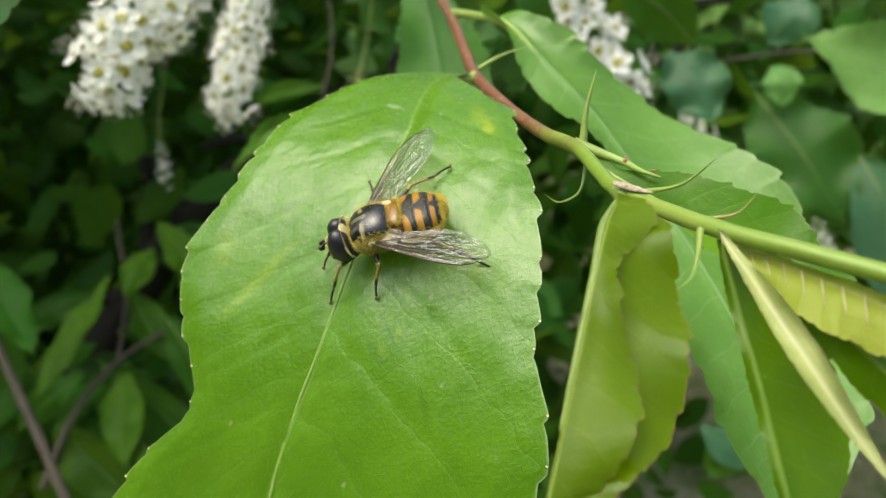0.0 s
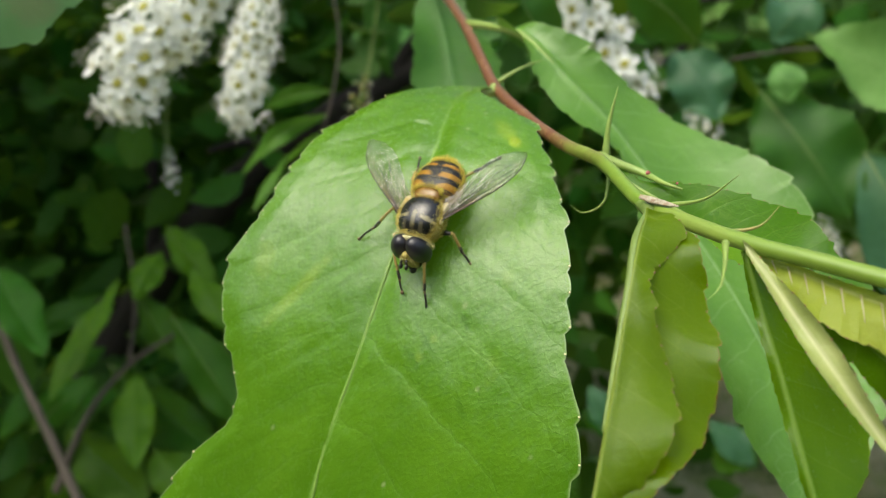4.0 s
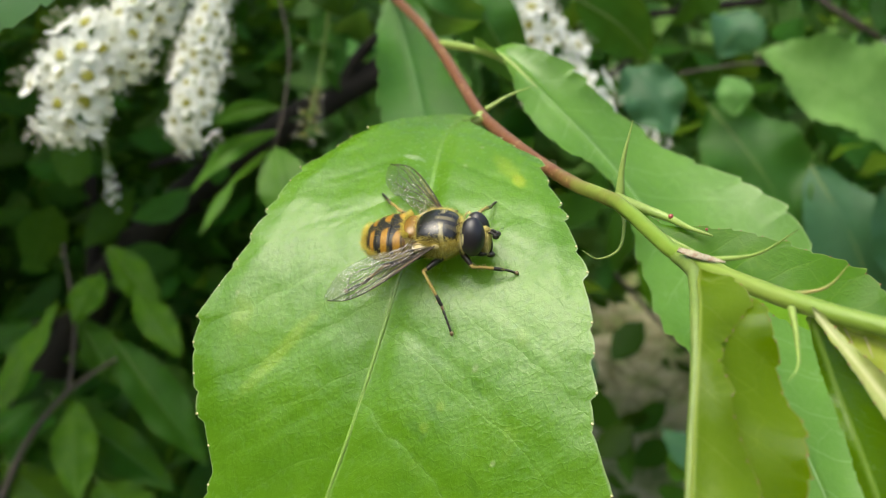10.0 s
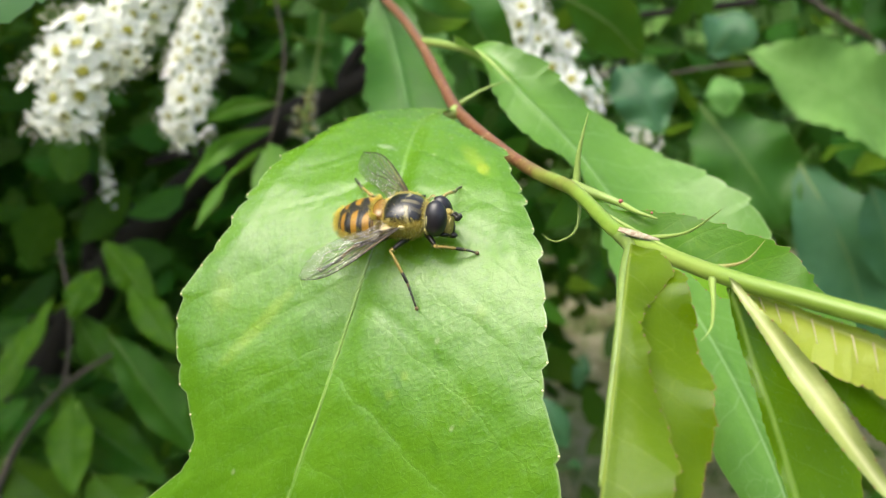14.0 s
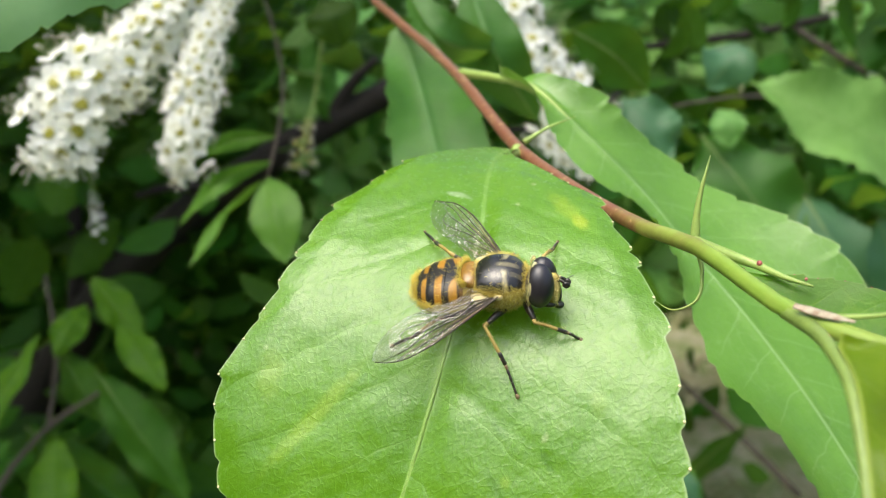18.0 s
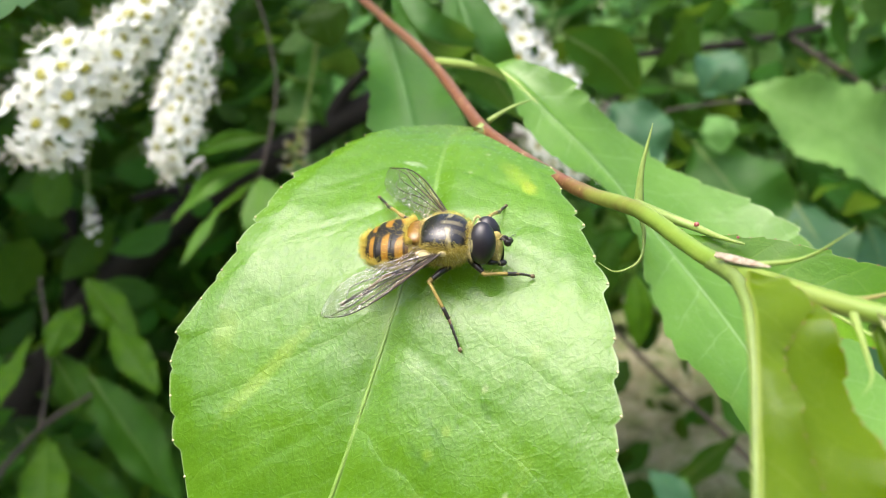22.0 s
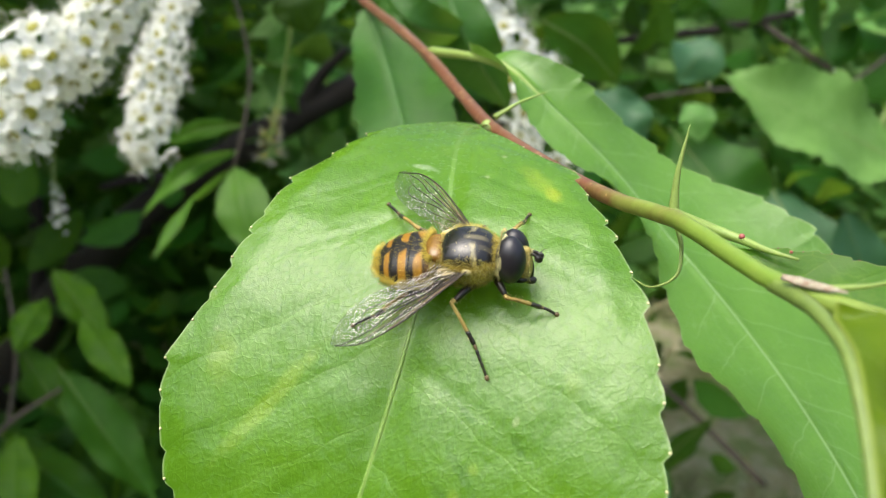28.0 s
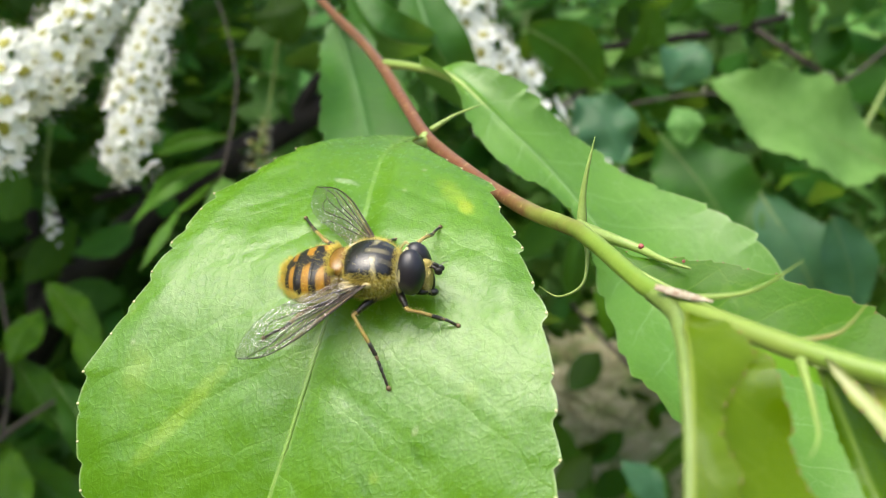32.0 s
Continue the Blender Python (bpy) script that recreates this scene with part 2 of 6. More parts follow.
LEAF_MAIN = leaf_material("broad_leaf_green", (0.118, 0.270, 0.011), (0.086, 0.218, 0.008), (0.21, 0.37, 0.07), (0.45, 0.55, 0.28), rough=0.26, trans=0.27, loops=0.10, blotchy=0.3, blotch=(0.26, 0.41, 0.04), relief=0.88, specks=0.8, spec=0.62,
                          marks=((1.12, 0.72, 0.09, 0.24, 0.5, (0.29, 0.43, 0.02)), (0.98, -0.24, 0.04, 0.11, 1.2, (0.48, 0.58, 0.36)), (3.12, -0.90, 0.065, 0.42, -0.62, (0.27, 0.41, 0.035)), (2.88, -1.37, 0.10, 0.16, 0.3, (0.24, 0.38, 0.04)),
                                 (3.13, 0.57, 0.022, 0.12, 0.9, (0.05, 0.14, 0.008)), (3.48, 0.68, 0.03, 0.13, 0.9, (0.05, 0.14, 0.008)), (3.62, 0.60, 0.03, 0.14, 0.9, (0.05, 0.14, 0.008)), (3.31, 0.99, 0.02, 0.10, 0.8, (0.05, 0.14, 0.008)),
                                 (3.95, 1.24, 0.025, 0.12, 0.8, (0.05, 0.14, 0.008)), (3.45, 0.74, 0.03, 0.04, 0.9, (0.25, 0.39, 0.03)), (3.60, 0.66, 0.03, 0.04, 0.9, (0.25, 0.39, 0.03)), (3.17, 0.92, 0.025, 0.03, 0.0, (0.52, 0.60, 0.30)),
                                 (2.93, 1.24, 0.05, 0.09, 0.5, (0.22, 0.36, 0.05)), (1.30, 0.84, 0.06, 0.10, 0.4, (0.42, 0.50, 0.03))))
LEAF_BACK = leaf_material("leaf_green_dull", (0.125, 0.285, 0.030), (0.095, 0.235, 0.022), (0.30, 0.45, 0.18), (0.40, 0.50, 0.22), rough=0.36, loops=0.25, trans=0.3, relief=0.9, spec=0.65)
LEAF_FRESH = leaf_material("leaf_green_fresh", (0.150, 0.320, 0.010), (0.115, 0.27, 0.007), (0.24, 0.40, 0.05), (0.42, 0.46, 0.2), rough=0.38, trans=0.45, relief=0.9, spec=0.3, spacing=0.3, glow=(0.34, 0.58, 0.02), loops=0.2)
LEAF_DEEP = leaf_material("leaf_green_deep", (0.046, 0.150, 0.016), (0.034, 0.118, 0.012), (0.15, 0.30, 0.10), (0.20, 0.30, 0.09), rough=0.45, trans=0.3, relief=0.8, spec=0.3)
LEAF_YOUNG = leaf_material("young_leaf_yellow_green", (0.122, 0.205, 0.008), (0.092, 0.165, 0.005), (0.32, 0.40, 0.08), (0.38, 0.26, 0.10), rough=0.2, trans=0.35, spacing=0.28, glow=(0.38, 0.48, 0.01), relief=0.8, spec=0.14)
LEAF_YOUNG_IN = leaf_material("young_leaf_olive_glossy", (0.112, 0.195, 0.003), (0.085, 0.158, 0.002), (0.30, 0.40, 0.05), (0.44, 0.24, 0.10), rough=0.12, spec=0.22, trans=0.45, spacing=0.28, glow=(0.38, 0.48, 0.002), relief=0.7)
# Darker copy of LEAF_FRESH: the shade inside a fold, put into the colour.
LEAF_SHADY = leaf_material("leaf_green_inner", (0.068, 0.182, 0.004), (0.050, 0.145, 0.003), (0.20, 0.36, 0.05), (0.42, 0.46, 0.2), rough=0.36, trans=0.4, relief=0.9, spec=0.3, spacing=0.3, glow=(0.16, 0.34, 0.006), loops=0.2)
LEAF_YOUNG_DARK = leaf_material("young_leaf_dark_olive", (0.098, 0.205, 0.004), (0.072, 0.165, 0.003), (0.20, 0.32, 0.05), (0.40, 0.24, 0.10), rough=0.25, spec=0.3, trans=0.42, spacing=0.26, glow=(0.25, 0.40, 0.004), relief=0.8)
LEAF_PALE = leaf_material("young_leaf_pale", (0.43, 0.46, 0.18), (0.27, 0.35, 0.08), (0.54, 0.56, 0.30), (0.46, 0.24, 0.22), rough=0.4, trans=0.25, spacing=0.2, glow=(0.46, 0.52, 0.14), relief=0.7, spec=0.4, loops=0.0)
LEAF_PLEATED = leaf_material("young_leaf_pleated_yellow", (0.38, 0.44, 0.055), (0.30, 0.38, 0.03), (0.48, 0.52, 0.14), (0.50, 0.30, 0.16), rough=0.4, trans=0.4, spacing=0.13, glow=(0.52, 0.55, 0.04), relief=1.2, spec=0.3)
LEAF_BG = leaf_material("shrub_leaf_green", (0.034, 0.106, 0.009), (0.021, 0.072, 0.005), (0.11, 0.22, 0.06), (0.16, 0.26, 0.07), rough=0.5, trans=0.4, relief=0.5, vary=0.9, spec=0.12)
LEAF_BG_LIGHT = leaf_material("shrub_leaf_light", (0.18, 0.345, 0.08), (0.135, 0.285, 0.055), (0.28, 0.42, 0.14), (0.30, 0.42, 0.14), rough=0.5, trans=0.35, relief=0.5, glow=(0.18, 0.45, 0.04), spec=0.3)
# Base and glow are paler and bluer to stand in for reflected sky.
LEAF_OVER = leaf_material("leaf_green_greyish", (0.30, 0.51, 0.22), (0.25, 0.45, 0.18), (0.32, 0.46, 0.18), (0.40, 0.52, 0.24), rough=0.35, trans=0.5, relief=0.8, spec=0.6, glow=(0.38, 0.70, 0.36), marks=((60.3, -0.7, 0.22, 0.34, 0.3, (0.42, 0.30, 0.20)),))
LEAF_BG_MID = leaf_material("shrub_leaf_mid_green", (0.082, 0.195, 0.007), (0.050, 0.140, 0.005), (0.13, 0.25, 0.05), (0.13, 0.25, 0.05), rough=0.45, trans=0.35, relief=0.5, glow=(0.24, 0.44, 0.012), spec=0.15)
LEAF_BG_DROOP = leaf_material("shrub_leaf_drooping", (0.10, 0.235, 0.025), (0.07, 0.18, 0.016), (0.18, 0.32, 0.08), (0.20, 0.34, 0.08), rough=0.45, trans=0.4, relief=0.5, glow=(0.2, 0.42, 0.03), spec=0.25)
LEAF_BG_BLUE = leaf_material("shrub_leaf_bluish", (0.06, 0.165, 0.072), (0.045, 0.13, 0.055), (0.13, 0.26, 0.12), (0.14, 0.26, 0.10), rough=0.42, trans=0.25, relief=0.5, spec=0.35)


# Lit copy of LEAF_BG: open sky light is put into the paler colour.
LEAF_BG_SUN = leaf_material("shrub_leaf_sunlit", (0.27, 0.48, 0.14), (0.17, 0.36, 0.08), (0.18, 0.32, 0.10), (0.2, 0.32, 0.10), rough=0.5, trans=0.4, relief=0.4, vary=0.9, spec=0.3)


def stem_material():
    m, nt, bsdf, out = nodes_of("twig_red_to_green")
    uv = nt.nodes.new("ShaderNodeUVMap")
    uv.uv_map = "cm"
    sep = nt.nodes.new("ShaderNodeSeparateXYZ")
    nt.links.new(uv.outputs[0], sep.inputs[0])
    tc = nt.nodes.new("ShaderNodeTexCoord").outputs["Object"]
    n1, n2 = noise_tex(nt, 180, 4, 0.6, tc), noise_tex(nt, 900, 3, 0.6, tc)
    k = math_node(nt, "ADD", sep.outputs[0], math_node(nt, "MULTIPLY", math_node(nt, "SUBTRACT", n1, 0.5), 3.0))
    red = mix_col(nt, smooth(nt, n2, 0.35, 0.7), (0.16, 0.058, 0.030), (0.20, 0.10, 0.05))
    green = mix_col(nt, smooth(nt, n1, 0.3, 0.7), (0.165, 0.27, 0.03), (0.21, 0.29, 0.045))
    c = mix_col(nt, smooth(nt, k, STEM_RED - 0.8, STEM_RED + 0.9), red, green)
    spots = math_node(nt, "MULTIPLY", smooth(nt, n2, 0.60, 0.66), smooth(nt, k, STEM_RED - 0.5, STEM_RED + 0.5, 0.6, 0.0))
    c = mix_col(nt, spots, c, (0.50, 0.30, 0.14))
    nt.links.new(c, bsdf.inputs["Base Color"])
    bsdf.inputs["Roughness"].default_value = 0.42
    nt.links.new(bump_node(nt, n2, 0.25, 0.0002), bsdf.inputs["Normal"])
    return m


STEM_RED = 50.65
STEM = stem_material()
STIPULE = plain("stipule_pale_green", (0.27, 0.39, 0.09), 0.45, scale=400, col2=(0.24, 0.33, 0.07))
CALLUS = plain("tooth_callus_cream", (0.56, 0.56, 0.30), 0.6, scale=900, col2=(0.50, 0.42, 0.20))
RIB = plain("midrib_pale_green", (0.22, 0.36, 0.07), 0.4, scale=700, col2=(0.18, 0.31, 0.05))
STIPULE_RED = plain("stipule_reddish", (0.27, 0.23, 0.06), 0.5, scale=400, col2=(0.22, 0.29, 0.06))
GLAND_BROWN = plain("gland_brown", (0.30, 0.12, 0.06), 0.4, scale=500)
GLAND = plain("gland_red", (0.42, 0.11, 0.10), 0.3, scale=500)
BUD = plain("bud_scale_whitish", (0.60, 0.58, 0.44), 0.6, scale=2600, bump=0.8, col2=(0.40, 0.26, 0.18))
PETAL = petal_material()
CENTRE = plain("flower_centre_yellow", (0.34, 0.32, 0.03), 0.6, scale=900, col2=(0.25, 0.25, 0.02))
STAMEN = plain("stamen_cream", (0.86, 0.86, 0.70), 0.6, scale=900, var=0.1)
STALK = plain("flower_stalk_green", (0.20, 0.29, 0.06), 0.5, scale=300)
BARK_DARK = plain("bark_dark", (0.016, 0.012, 0.009), 0.85, scale=60, bump=0.8, bdist=0.003)
BARK_GREY = plain("bark_grey", (0.060, 0.050, 0.036), 0.8, scale=90, bump=0.7, bdist=0.002, col2=(0.08, 0.065, 0.05))


# ---- builders ----
def obj(name, verts, faces, mat, parent=None, label="", smooth_shade=True, mats=None, idx=None, uvs=None):
    me = bpy.data.meshes.new(name)
    me.from_pydata([tuple(v) for v in verts], [], faces)
    for mm in (mats or [mat]):
        me.materials.append(mm)
    if idx is not None:
        me.polygons.foreach_set("material_index", idx)
    if smooth_shade:
        me.polygons.foreach_set("use_smooth", [True] * len(faces))
    if uvs:
        vi = np.zeros(len(me.loops), dtype=np.int32)
        me.loops.foreach_get("vertex_index", vi)
        for key, arr in uvs.items():
            lay = me.uv_layers.new(name=key)
            lay.data.foreach_set("uv", np.asarray(arr, dtype=np.float32)[vi].ravel())
    me.update()
    ob = new(name, me)
    if parent is not None:
        ob.parent = parent
    if label:
        ob["label"] = label
    return ob


def spline(pts, n):
    """n points along a smooth curve through pts, evenly spaced, and its length."""
    p = np.array([tuple(q) for q in pts], dtype=float)
    if len(p) == 2:
        p = np.vstack([p[0], (p[0] + p[1]) / 2, p[1]])
    h = np.maximum(np.linalg.norm(np.diff(p, axis=0), axis=1), 1e-9)
    slope = np.diff(p, axis=0) / h[:, None]
    tang = np.vstack([slope[0], (slope[:-1] * h[1:, None] + slope[1:] * h[:-1, None]) / (h[:-1] + h[1:])[:, None], slope[-1]])
    out = []
    for i in range(len(p) - 1):
        for t in np.linspace(0, 1, 24, endpoint=False):
            out.append((2 * t ** 3 - 3 * t * t + 1) * p[i] + (t ** 3 - 2 * t * t + t) * h[i] * tang[i] + (3 * t * t - 2 * t ** 3) * p[i + 1] + (t ** 3 - t * t) * h[i] * tang[i + 1])
    out = np.array(out + [p[-1]])
    s = np.r_[0, np.cumsum(np.linalg.norm(np.diff(out, axis=0), axis=1))]
    at = np.linspace(0, s[-1], n)
    return np.stack([np.interp(at, s, out[:, k]) for k in range(3)], 1), s[-1]


def tube_data(pts, radii, n=40, seg=10, jitter=0.0):
    c, length = spline(pts, n)
    r = np.interp(np.linspace(0, 1, n), np.linspace(0, 1, len(radii)), radii)
    tan = np.gradient(c, axis=0)
    tan /= np.linalg.norm(tan, axis=1)[:, None]
    ref = np.array([0.13, 0.21, 0.97]) if abs(tan[0][2]) < 0.9 else np.array([1.0, 0, 0])
    verts, uv = [], []
    for i in range(n):
        s = np.cross(tan[i], ref)
        s /= np.linalg.norm(s)
        q = np.cross(s, tan[i])
        for k in range(seg):
            a = 2 * math.pi * k / seg
            rr = r[i] * (1 + jitter * (noise.noise(Vector(c[i] * 90) + Vector((k * 3.1, 0, 0)))))
            verts.append(c[i] + rr * (math.cos(a) * s + math.sin(a) * q))
            uv.append((length * i / (n - 1) * 100, k / seg))
    faces = [(i * seg + k, i * seg + (k + 1) % seg, (i + 1) * seg + (k + 1) % seg, (i + 1) * seg + k) for i in range(n - 1) for k in range(seg)]
    faces += [tuple(range(seg))[::-1], tuple(range((n - 1) * seg, n * seg))]
    return verts, faces, uv


def tube(name, pts, radii, mat, parent=None, label="", n=40, seg=10, jitter=0.0):
    v, f, uv = tube_data(pts, radii, n, seg, jitter)
    return obj(name, v, f, mat, parent, label, uvs={"cm": uv, "rel": uv})


def toothed(s, teeth, depth):
    """How far the margin stands out at s (0 to 1): uneven scallops, each ending in a small forward tip."""
    s = s * teeth + 0.22 * math.sin(s * 37.0) + 0.15 * math.sin(s * 91.0 + 1.3)
    x = s % 1.0
    size = 0.8 + 0.35 * math.sin(math.floor(s) * 2.399)
    return depth * size * (math.sin(x / 0.86 * 1.571) ** 0.8 + (0.12 * ((x - 0.7) / 0.16) ** 2 if x > 0.7 else 0) if x < 0.86 else (1 - x) / 0.14 * 1.12)


def blade_data(spine, left, right, side, fold=20.0, curl=0.0, wave=0.0, teeth=14, tooth=0.0006, nu=120, nv=14, seed=0, twist=0.0, fold_right=None):
    """A leaf blade along the points spine. left, right: half widths in metres at even stations; side: roughly which way its right half points;
    fold: degrees by which the halves rise; curl: how far they bend back; wave: metres of ripple on the margin."""
    c, length = spline(spine, nu)
    tan = np.gradient(c, axis=0)
    tan /= np.linalg.norm(tan, axis=1)[:, None]
    st = np.linspace(0, 1, nu)
    grid = np.linspace(0, 1, len(left))

    def soft(w):
        x = np.interp(st, grid, w)
        k = max(3, nu // (2 * len(w)))
        ker = np.hanning(2 * k + 1)
        pad = np.r_[np.full(k, x[0]), x, np.full(k, x[-1])]
        y = np.convolve(pad, ker / ker.sum(), "valid")
        return y * np.minimum(1, np.minimum(st, 1 - st) * nu / 4 + 0.02)
    wl, wr = soft(left), soft(right)
    rng = np.linspace(-1, 1, 2 * nv + 1)
    verts, cm, rel = [], [], []
    for i in range(nu):
        sv = np.array(side, dtype=float)
        sv -= tan[i] * (sv @ tan[i])
        sv /= np.linalg.norm(sv)
        up = np.cross(sv, tan[i])
        if twist:
            a = radians(twist) * st[i]
            sv, up = sv * math.cos(a) + up * math.sin(a), up * math.cos(a) - sv * math.sin(a)
        for r in rng:
            w = wl[i] if r < 0 else wr[i]
            w = w + toothed(st[i], teeth + (0.37 if r < 0 else 0), tooth) * min(1.0, w / (4 * tooth + 1e-9)) * abs(r) ** 8
            d = abs(r) * w
            fa = radians(fold if r < 0 or fold_right is None else fold_right) - curl * abs(r)
            rip = wave * math.sin(st[i] * 17 + (1.7 if r < 0 else 0) + seed * 2.3) * r * r
            p = c[i] + sv * (math.copysign(1.0, r) * d * math.cos(fa)) + up * (d * math.sin(fa) + rip - 0.00025 * math.exp(-(d / 0.0006) ** 2))
            verts.append(p)
            cm.append((length * st[i] * 100 + seed * 3.7, math.copysign(d * 100, r)))
            rel.append((st[i], r))
    m = 2 * nv + 1
    faces = [(i * m + k, i * m + k + 1, (i + 1) * m + k + 1, (i + 1) * m + k) for i in range(nu - 1) for k in range(m - 1)]
    return verts, faces, {"cm": cm, "rel": rel}


def ico_mesh(name, r, mat):
    bm = bmesh.new()
    bmesh.ops.create_icosphere(bm, subdivisions=2, radius=r)
    me = bpy.data.meshes.new(name)
    bm.to_mesh(me)
    bm.free()
    me.materials.append(mat)
    me.polygons.foreach_set("use_smooth", [True] * len(me.polygons))
    return me


def leaf(parent, mat, spine, left, right, side, label="", midrib=0.0004, name="leaf", rib_mat=None, mat_right=None, glands=None, **kw):
    """A leaf as a part: the blade, with its midrib as a ridge under it."""
    v, f, uv = blade_data(spine, left, right, side, **kw)
    if mat_right:
        m = f[0][3]
        ob = obj(name, v, f, mat, parent, label, uvs=uv, mats=[mat, mat_right], idx=[0 if q[0] % m < m // 2 else 1 for q in f])
    else:
        ob = obj(name, v, f, mat, parent, label, uvs=uv)
    if glands:
        m = f[0][3]
        for i in range(9, len(v) // m - 6, 6):
            for e in (i * m, i * m + m - 1):
                dot = new("gland", glands)
                dot.parent, dot.location = ob, Vector(v[e])
    if midrib:
        tube("midrib", [Vector(q) - Vector((0, 0, midrib * 0.9)) for q in spine], [midrib, midrib * 0.8, midrib * 0.3], rib_mat or STIPULE, ob, n=30, seg=6)
    return ob


# ---- ground ----
def build_ground():
    m, nt, bsdf, out = nodes_of("leaf_litter_and_grass")
    tc = nt.nodes.new("ShaderNodeTexCoord").outputs["Object"]
    a, b, c = noise_tex(nt, 2.2, 5, 0.6, tc), noise_tex(nt, 30, 5, 0.65, tc), noise_tex(nt, 9, 4, 0.6, tc)
    col = mix_col(nt, smooth(nt, b, 0.3, 0.7), (0.42, 0.40, 0.25), (0.54, 0.50, 0.34))
    col = mix_col(nt, smooth(nt, c, 0.42, 0.62), col, (0.23, 0.30, 0.10))
    col = mix_col(nt, math_node(nt, "MULTIPLY", smooth(nt, a, 0.5, 0.7), 0.5), col, (0.06, 0.09, 0.025))
    nt.links.new(col, bsdf.inputs["Base Color"])
    bsdf.inputs["Roughness"].default_value = 0.95
    nt.links.new(bump_node(nt, b, 0.8, 0.03), bsdf.inputs["Normal"])
    n = 60
    verts, faces = [], []
    for i in range(n + 1):
        for j in range(n + 1):
            x, y = [math.copysign(abs(2 * k / n - 1) ** 3 * 400, 2 * k / n - 1) for k in (i, j)]
            verts.append((x, y + 3, 0.05 * noise.noise(Vector((x * 0.9, y * 0.9, 0)))))
    faces = [(i * (n + 1) + j, (i + 1) * (n + 1) + j, (i + 1) * (n + 1) + j + 1, i * (n + 1) + j + 1) for i in range(n) for j in range(n)]
    tagged(obj("ground", verts, faces, m), "bare woodland floor of dry litter with patches of grass", "ground", kind="structure")


build_ground()


def build_dry_grass():
    rnd = random.Random(8)
    mat = plain("dry_grass_straw", (0.62, 0.56, 0.36), 0.8, scale=6, col2=(0.42, 0.43, 0.22), var=0.3)
    verts, faces = [], []
    for k in range(5200):
        p = Vector((rnd.uniform(0.0, 2.2), rnd.uniform(1.0, 3.6), 0.0))
        if noise.noise(p * 3.1) < -0.25:
            continue
        ln, w = rnd.uniform(0.06, 0.24), rnd.uniform(0.002, 0.005)
        d = Vector((rnd.gauss(0, 0.7), rnd.gauss(0, 0.7), 0.5)).normalized()
        s = d.cross(Vector((rnd.gauss(0, 1), rnd.gauss(0, 1), 0.3))).normalized() * w
        b = len(verts)
        bend = Vector((0, 0, -0.35 * ln))
        verts += [p - s, p + s, p + d * ln * 0.5 + s * 0.8, p + d * ln * 0.5 - s * 0.8, p + d * ln + bend * 0.5]
        faces += [(b, b + 1, b + 2, b + 3), (b + 3, b + 2, b + 4)]
    tagged(obj("dry_grass", verts, faces, mat), "tangled straw-coloured dry grass on the woodland floor", "grass", kind="stuff")


build_dry_grass()

# ---- the broad leaf on which the fly sits: its own plane, and its height above it ----
B0, AX, AY, AN = (Vector(q) for q in ((0.00211, 0.08726, 1.18146), (-0.2813, -0.8822, -0.3776), (0.9451, -0.323, 0.0506), (-0.1665, -0.3426, 0.9246)))


def leaf_height(u, v):
    """Height in mm of the blade above its plane at u along and v across, in mm."""
    def h(a, b):
        return -0.0308 + 0.4784 * a - 0.0634 * b - 0.165 * a * a + 0.0457 * a * b + 0.0624 * b * b - 0.0946 * (math.sqrt(b * b + 0.01) - 0.1)
    a, b = u / 10, v / 10
    if a > 4.6:
        return 10 * (h(4.6, b) + (a - 4.6) * (h(4.6, b) - h(4.5, b)) / 0.1)
    return 10 * h(a, b)


def on_leaf(u, v, up=0.0):
    return B0 + AX * (u / 1000) + AY * (v / 1000) + AN * ((leaf_height(u, v) + up) / 1000)


def leaf_normal(u, v):
    du, dv = on_leaf(u + 0.5, v) - on_leaf(u - 0.5, v), on_leaf(u, v + 0.5) - on_leaf(u, v - 0.5)
    return du.cross(dv).normalized() if du.cross(dv).dot(AN) > 0 else dv.cross(du).normalized()


def step_in(u, a, b):
    return min(1.0, max(0.0, (u - a) / (b - a)))


